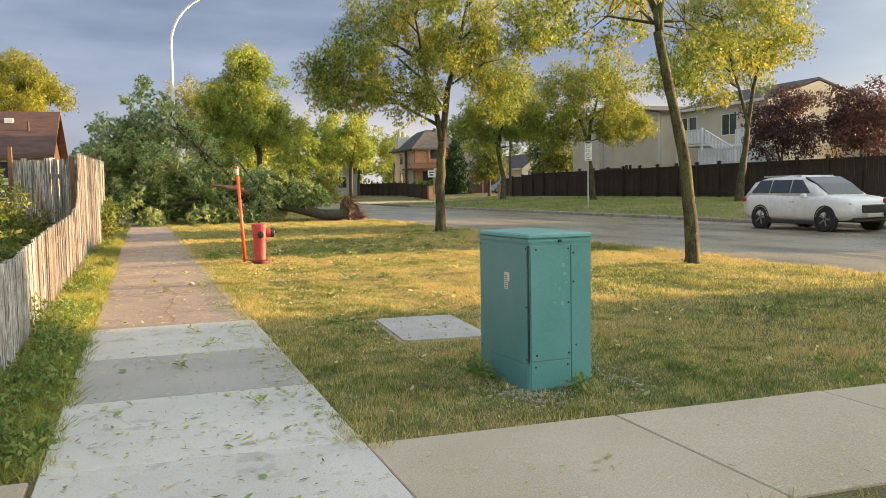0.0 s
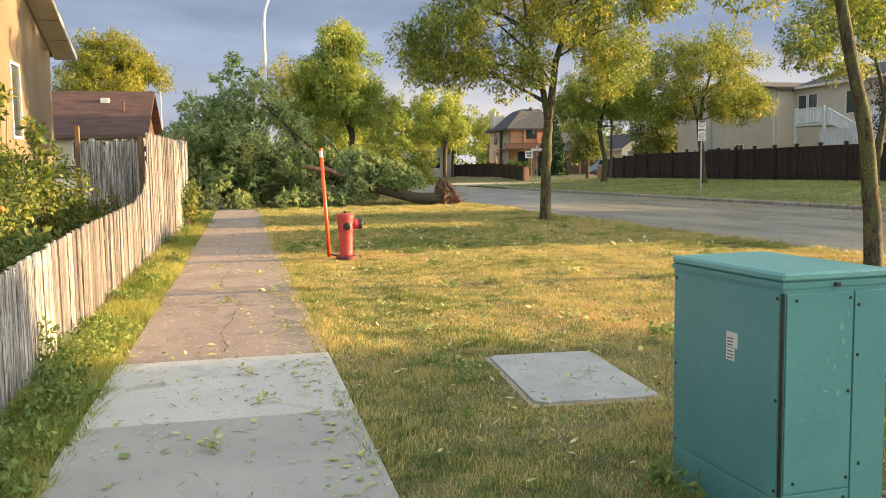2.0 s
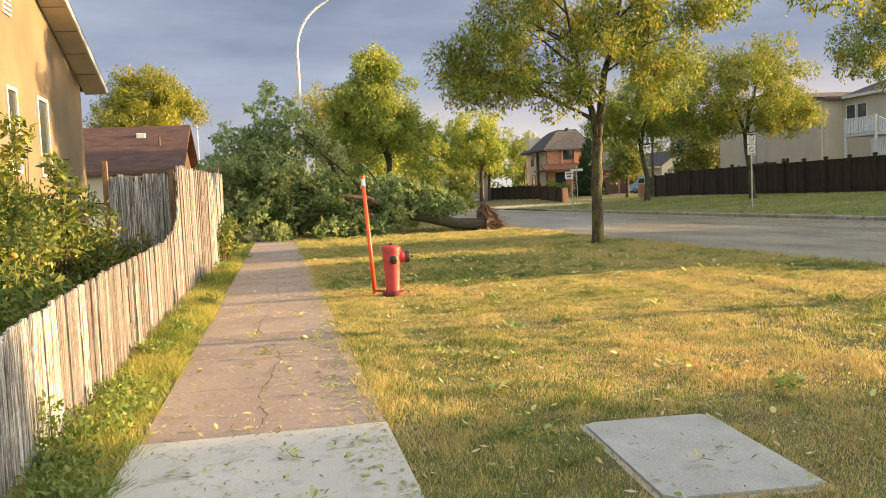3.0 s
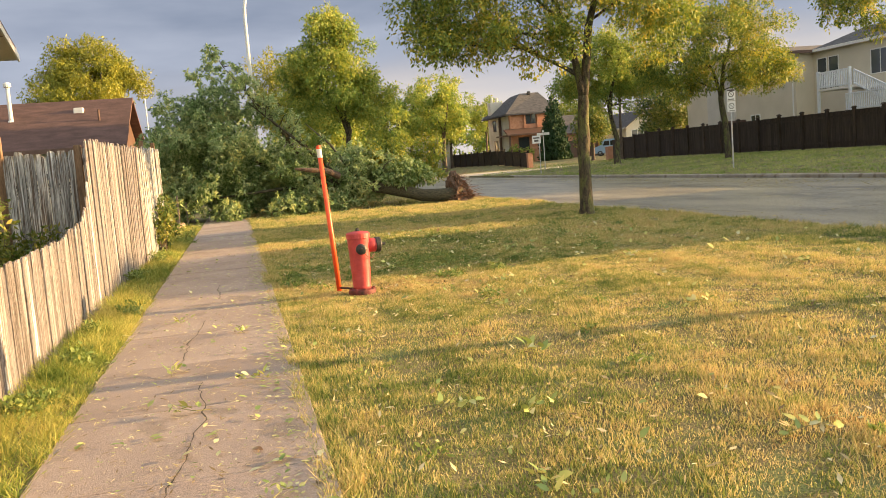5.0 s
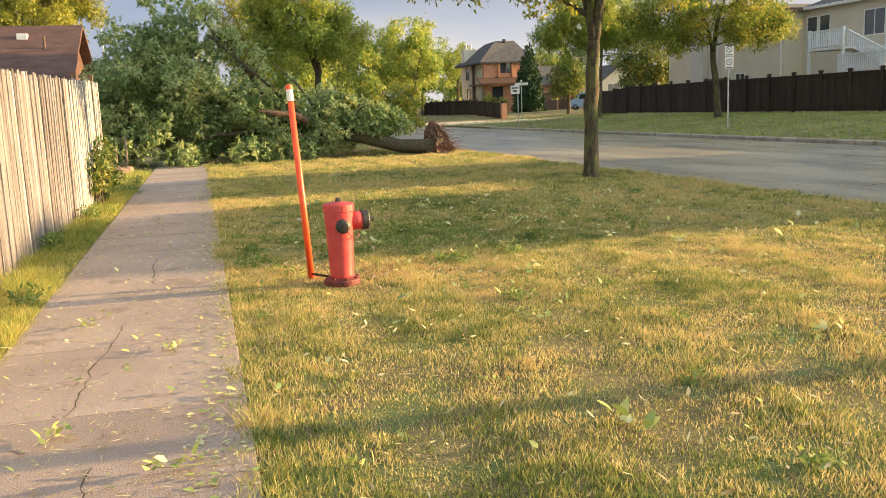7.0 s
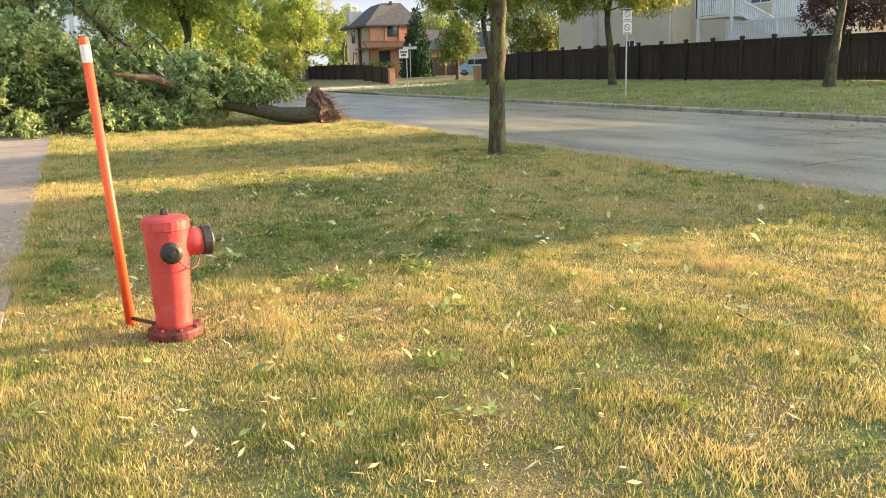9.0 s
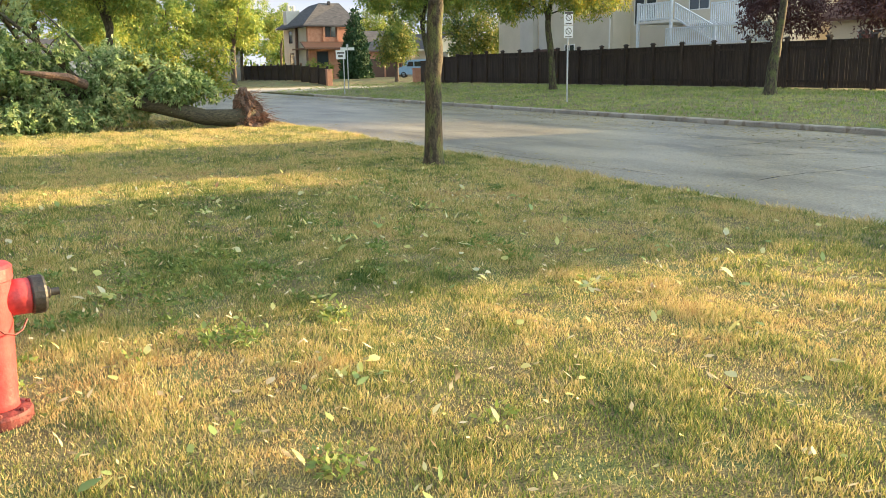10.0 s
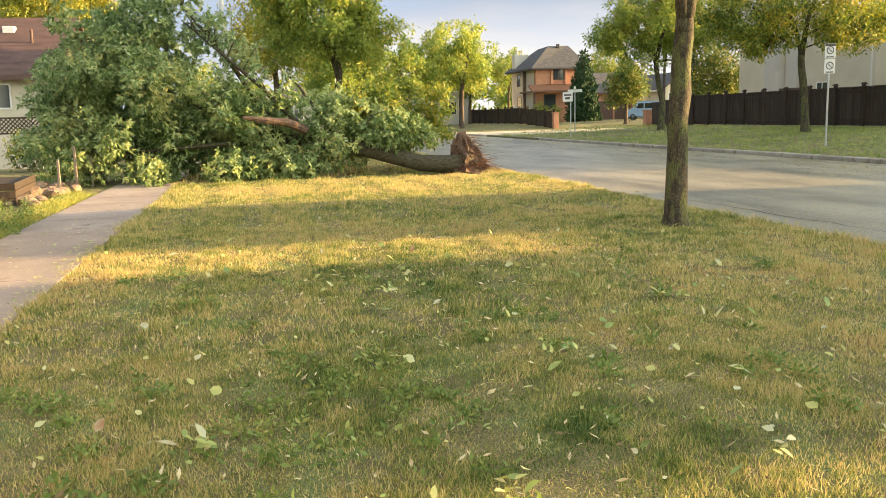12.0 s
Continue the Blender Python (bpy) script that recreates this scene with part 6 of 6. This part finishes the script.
# ---- storm litter ----
def leaf_outline(c, d, s, ln, wd):
    """A pointed oval: base, two points on one side, tip, two on the other; curled a little."""
    up = np.cross(d, s) * ln * 0.07
    return [c, c + d * ln * 0.28 + s * ln * wd + up, c + d * ln * 0.62 + s * ln * wd * 0.85 + up, c + d * ln, c + d * ln * 0.62 - s * ln * wd * 0.85 + up, c + d * ln * 0.28 - s * ln * wd + up]


def litter(name, label, regions, seed, material="litter", z=0.03, slim=(0.12, 0.34), oval=True):
    rs = np.random.RandomState(seed)
    made = []
    for x0, x1, y0, y1, n, size, up in regions:
        c = np.stack([rs.uniform(x0, x1, n), rs.uniform(y0, y1, n), np.full(n, z)], axis=1)
        a = rs.uniform(0, 2 * np.pi, n)
        ln = size * rs.uniform(0.4, 1.3, n)[:, None]
        d = np.stack([np.cos(a), np.sin(a), rs.uniform(-0.05, up, n)], axis=1)
        s = np.stack([-np.sin(a), np.cos(a), rs.uniform(-up, up, n)], axis=1)
        wd = rs.uniform(*slim, n)[:, None]
        if oval:
            made.append(np.stack(leaf_outline(c, d, s, ln, wd), axis=1).reshape(-1, 3))
        else:
            made.append(np.stack([c, c + d * ln * 0.45 + s * ln * wd, c + d * ln, c + d * ln * 0.5 - s * ln * wd], axis=1).reshape(-1, 3))
    return tagged(mesh_part(name, tris(np.concatenate(made), 6 if oval else 4), material), label, "leaves", kind="stuff")


litter("leaf_litter", "torn green and yellow leaves strewn over the lawn", [(1.3, 10.3, 4, 30, 1500, 0.055, 0.7), (2.0, 8.5, 15, 27, 380, 0.085, 0.8), (1.3, 10, 30, 45, 200, 0.1, 0.4)], 3, z=0.05)
litter("pavement_litter", "small leaf scraps scattered over the pavement", [(-0.4, 1.15, -1, 30, 650, 0.05, 0.35), (-0.4, 1.15, 3, 34, 3000, 0.026, 0.25), (-0.4, 1.15, -1, 24, 130, 0.075, 0.45), (1.3, 9, 1.9, 3.6, 130, 0.05, 0.15), (0.9, 1.17, 4, 30, 1100, 0.05, 0.2)], 4, z=0.034)
litter("street_litter", "leaf scraps and twigs strewn over the wet street", [(10.7, 21.2, 8, 60, 5200, 0.07, 0.15), (17, 21.2, 15, 75, 4200, 0.09, 0.2), (18.8, 21.2, 20, 70, 4200, 0.10, 0.2), (10.7, 12, 12, 60, 900, 0.08, 0.2), (22, 33, 20, 60, 300, 0.11, 0.4)], 6, "litter_brown", z=-0.055, oval=False)

litter("straw_scraps", "dry straw and twig scraps scattered over the pavement", [(-0.4, 1.15, -1, 8, 1300, 0.06, 0.2), (-0.4, 1.15, 8, 22, 3600, 0.065, 0.2), (1.3, 9, 2.4, 3.9, 260, 0.06, 0.1)], 14, "straw", z=0.031, slim=(0.03, 0.1), oval=False)
litter("lawn_straw", "pale dry clippings and torn leaf bits on the lawn", [(1.3, 8.5, 6, 24, 5200, 0.06, 0.6)], 15, "straw", z=0.036, slim=(0.05, 0.2), oval=False)


def sprig(at, turn, seed, size=0.2, n=15):
    rr = random.Random(seed)
    t = thing("leaf_sprig", "broken leafy twig lying where the storm dropped it", "twig", at, rz=turn, group="storm twigs")
    line = [(-size * 0.55, rr.uniform(-0.05, 0.05), 0.008), (-size * 0.2, rr.uniform(-0.02, 0.02), 0.02), (size * 0.1, 0.01, 0.025), (size * 0.6, rr.uniform(-0.03, 0.03), 0.03)]
    part("twig", tube(bmesh.new(), line, [0.0032, 0.003, 0.0025, 0.0015], 5), "twig", t)
    rs = np.random.RandomState(seed)
    v = []
    for k in range(n):
        u = k / (n - 1)
        c = np.array([size * (-0.4 + 1.2 * u), rr.uniform(-0.04, 0.04), rr.uniform(0.015, 0.05)])
        a = rr.uniform(-2.4, 2.4)
        d, s = np.array([math.cos(a), math.sin(a), rr.uniform(-0.2, 0.9)]), np.array([-math.sin(a), math.cos(a), rr.uniform(-0.9, 0.9)])
        ln = size * rr.uniform(0.2, 0.4)
        v += leaf_outline(c, d, s, ln, 0.24)
    mesh_part("leaf_spray", tris(np.array(v), 6), "litter", t)["kind"] = "stuff"


for k, (x, y, s2) in enumerate(((0.62, 7.35, 0.14), (0.35, 6.5, 0.16), (0.75, 5.0, 0.14), (0.4, 11.7, 0.2), (0.75, 14.6, 0.18), (0.2, 13.0, 0.16), (0.85, 12.4, 0.2), (0.1, 15.6, 0.17), (0.55, 8.2, 0.14), (0.9, 9.9, 0.15))):
    sprig((x, y, 0.026), rng.uniform(0, 360), 300 + k, s2)
for k, (x, y, s2) in enumerate(((2.45, 10.6, 0.2), (2.0, 10.9, 0.2), (3.6, 9.6, 0.2), (4.3, 17.6, 0.24), (2.1, 9.4, 0.22), (3.3, 14.4, 0.2), (5.0, 13.2, 0.22), (3.9, 16.1, 0.22), (5.2, 19.6, 0.2), (4.4, 22, 0.22), (6.2, 17.1, 0.24), (2.95, 12.2, 0.25), (7.4, 14.8, 0.2), (6.8, 21, 0.25), (3.0, 18.5, 0.2))):
    sprig((x, y, 0.035), rng.uniform(0, 360), 330 + k, s2 * 1.05, 14)
for k, (x, y) in enumerate(((2.68, 7.3), (2.88, 7.45))):
    sprig((x, y, 0.043), rng.uniform(0, 360), 360 + k, 0.11, 7)


# ---- vehicles ----
def loft(rings, close=True):
    bm = bmesh.new()
    rows = [[bm.verts.new(p) for p in ring] for ring in rings]
    for a, b in zip(rows, rows[1:]):
        for k in range(len(a)):
            bm.faces.new((a[k], a[(k + 1) % len(a)], b[(k + 1) % len(b)], b[k]))
    if close:
        bm.faces.new(rows[0][::-1]), bm.faces.new(rows[-1])
    return bm


def wheel(parent, x, y, r, side):
    m = pose(x, y, r, 0, 90 * side, 0)
    w = part("wheel", lathe(bmesh.new(), [(r * 0.5, -0.11), (r * 0.92, -0.115), (r, -0.07), (r, 0.07), (r * 0.92, 0.115), (r * 0.66, 0.118), (r * 0.64, 0.09)], 26, m), "rubber", parent, smooth=False)
    part("rim", lathe(bmesh.new(), [(r * 0.66, 0.05), (r * 0.66, 0.112), (r * 0.6, 0.112), (r * 0.56, 0.06), (r * 0.2, 0.07), (r * 0.12, 0.1), (0.02, 0.1)], 26, m), "plastic", w)
    for k in range(5):
        a = k * 2 * math.pi / 5
        sp = bx(-0.028, 0.028, 0.03, r * 0.6, 0.085, 0.112, bevel=0.006)
        bmesh.ops.transform(sp, matrix=m @ Matrix.Rotation(a, 4, "Z"), verts=sp.verts)
        part("spoke", sp, "rim", w)


def suv(label, at, rz, paint, group="passing cars"):
    """A compact SUV, nose towards +y, 4.7 m long."""
    t = thing("car", label, "car", at, rz=rz, group=group)
    st = [(-2.32, 0.52, 1.00, 0.80, 0.60), (-2.26, 0.38, 1.08, 0.87, 0.66), (-1.9, 0.31, 1.12, 0.92, 0.74), (-1.0, 0.29, 1.10, 0.935, 0.74), (0.0, 0.29, 1.07, 0.935, 0.74), (0.85, 0.29, 1.06, 0.93, 0.74), (1.3, 0.30, 1.06, 0.925, 0.72), (1.9, 0.33, 1.0, 0.90, 0.66), (2.2, 0.37, 0.93, 0.84, 0.58), (2.34, 0.46, 0.82, 0.72, 0.5)]
    rings = []
    for y, lo, hi, w, top_w in st:
        half = [(w * 0.86, lo), (w, lo + 0.14), (w, (lo + hi) / 2), (w * 0.985, hi - 0.14), (w * 0.93, hi - 0.03), (top_w, hi + 0.02)]
        rings.append([(x, y, z) for x, z in half] + [(-x, y, z) for x, z in half[::-1]])
    part("body", loft(rings), paint, t, smooth=True)
    cab = [(-2.2, 1.02, 1.12, 0.84, 0.80), (-1.95, 1.02, 1.50, 0.86, 0.66), (-1.5, 1.0, 1.62, 0.87, 0.64), (-0.4, 0.99, 1.70, 0.87, 0.64), (0.25, 0.99, 1.66, 0.87, 0.62), (0.8, 0.99, 1.42, 0.86, 0.68), (1.3, 0.98, 1.09, 0.82, 0.78)]
    cr = []
    for y, lo, hi, wl2, wh in cab:
        half = [(wl2, lo), (wl2 * 0.4 + wh * 0.6, lo * 0.4 + hi * 0.6), (wh, hi - 0.03), (wh * 0.8, hi)]
        cr.append([(x, y, z) for x, z in half] + [(-x, y, z) for x, z in half[::-1]])
    cabin = part("cabin", loft(cr), paint, t, smooth=True)
    for sx in (-1, 1):
        for y0, y1, y2, y3 in ((0.72, -0.12, -0.12, 0.22), (-0.2, -1.02, -1.02, -0.2), (-1.1, -1.9, -1.62, -1.1)):
            bm = bmesh.new()
            vs = [bm.verts.new((sx * x, y, z)) for x, y, z in ((0.862, y0, 1.14), (0.862, y1, 1.14), (0.708, y2, 1.55), (0.708, y3, 1.55))]
            vs2 = [bm.verts.new((v.co.x - sx * 0.05, v.co.y, v.co.z)) for v in vs]
            bm.faces.new(vs), bm.faces.new(vs2[::-1])
            for k in range(4):
                bm.faces.new((vs[k], vs[(k + 1) % 4], vs2[(k + 1) % 4], vs2[k]))
            part("side_window", bm, "car_glass", cabin)
    bm = prism(bmesh.new(), [(1.31, 1.105), (0.83, 1.43), (0.36, 1.635), (0.34, 1.595), (0.78, 1.38), (1.24, 1.06)], "x", -0.66, 0.66)
    part("windscreen", bm, "car_glass", cabin)
    part("rear_window", prism(bmesh.new(), [(-2.22, 1.12), (-2.0, 1.50), (-1.94, 1.48), (-2.16, 1.1)], "x", -0.62, 0.62), "car_glass", cabin)
    for sx in (-1, 1):
        part("mirror", bx(min(sx * 0.9, sx * 1.06), max(sx * 0.9, sx * 1.06), 0.55, 0.7, 1.0, 1.13, bevel=0.03), paint, t)
        part("headlight", bx(min(sx * 0.42, sx * 0.80), max(sx * 0.42, sx * 0.80), 2.06, 2.27, 0.79, 0.89, bevel=0.025), "lamp_glass", t)
        part("tail_light", bx(min(sx * 0.5, sx * 0.88), max(sx * 0.5, sx * 0.88), -2.32, -2.1, 0.86, 1.0, bevel=0.025), "tail_red", t)
        part("roof_rail", bx(sx * 0.6 - 0.02, sx * 0.6 + 0.02, -1.6, 0.1, 1.64, 1.69, bevel=0.01), "galv", t)
        part("door_handle", bx(min(sx * 0.92, sx * 0.95), max(sx * 0.92, sx * 0.95), -0.05, 0.15, 0.86, 0.89), "galv", t)
        part("sill", bx(min(sx * 0.84, sx * 0.945), max(sx * 0.84, sx * 0.945), -1.0, 1.05, 0.2, 0.3, bevel=0.02), "plastic", t)
        for y in (-1.38, 1.42):
            part("wheel_arch", lathe(bmesh.new(), [(0.42, 0.80), (0.42, 0.938), (0.375, 0.938), (0.36, 0.8)], 24, pose(0, y, 0.36, 0, 90 * sx, 0)), "plastic", t)
            wheel(t, sx * 0.83, y, 0.37, sx)
    part("grille", bx(-0.45, 0.45, 2.2, 2.37, 0.56, 0.80, bevel=0.03), "plastic", t), part("bumper_intake", bx(-0.7, 0.7, 2.1, 2.33, 0.3, 0.42, bevel=0.03), "plastic", t)
    part("number_plate", bx(-0.26, 0.26, 2.33, 2.375, 0.44, 0.54, bevel=0.005), "label", t), part("number_plate", bx(-0.26, 0.26, -2.36, -2.32, 0.66, 0.78, bevel=0.005), "label", t)
    return t


suv("white compact SUV on the wet street", (20.0, 21.2, -0.07), 180, "white_paint")
suv("dark navy SUV on the wet street", (20.2, 15.6, -0.07), 180, "navy_paint")


def van(at, rz):
    t = thing("van", "pale blue van parked by the side street", "van", at, rz=rz)
    side = [(-2.5, 0.35), (2.3, 0.35), (2.5, 0.6), (2.45, 1.05), (1.7, 1.25), (1.1, 2.0), (0.8, 2.08), (-2.3, 2.08), (-2.5, 1.9)]
    bm = prism(bmesh.new(), side, "x", -0.95, 0.95)
    bmesh.ops.bevel(bm, geom=bm.edges[:], offset=0.05, segments=2, affect="EDGES")
    part("body", bm, "blue_paint", t)
    for sx in (-1, 1):
        for y0, y1 in ((-2.2, -0.9), (-0.75, 0.3), (0.42, 1.2)):
            part("side_window", prism(bmesh.new(), [(y0, 1.3), (y1, 1.3), (min(y1, 1.0), 1.85), (y0, 1.85)], "x", sx * 0.955 - 0.015, sx * 0.955 + 0.015), "car_glass", t)
        for y in (-1.5, 1.6):
            wheel(t, sx * 0.85, y, 0.34, sx)
    part("windscreen", prism(bmesh.new(), [(1.69, 1.28), (1.16, 1.94), (1.2, 1.97), (1.73, 1.3)], "x", -0.8, 0.8), "car_glass", t)


van((47.2, 107, ground_z(47.2, 107)), 60)
for k, (x, y, ln, a) in enumerate(((14.5, 24.5, 4.2, 70), (16.8, 31.5, 5.0, 85), (12.6, 34, 3.0, 60), (15.4, 19, 3.6, 100), (18.2, 40, 5.5, 80), (12.5, 21.5, 6.0, 95), (17.3, 22.0, 7.0, 92), (11.2, 31.2, 8.5, 4), (15.9, 26, 9, 90), (15.9, 36, 9, 90))):
    rr = random.Random(k + 77)
    bm = bmesh.new()
    pts = [(ln * i / 18, rr.uniform(-0.09, 0.09), rr.uniform(0.006, 0.017)) for i in range(19)]
    up = [(bm.verts.new((px, py - w, 0)), bm.verts.new((px, py + w, 0))) for px, py, w in pts]
    for (p, q), (s3, t3) in zip(up, up[1:]):
        bm.faces.new((p, q, t3, s3))
    o = part("crack", bm, "crack", road)
    o.matrix_basis = pose(x, y, -0.066, 0, 0, a - 90)
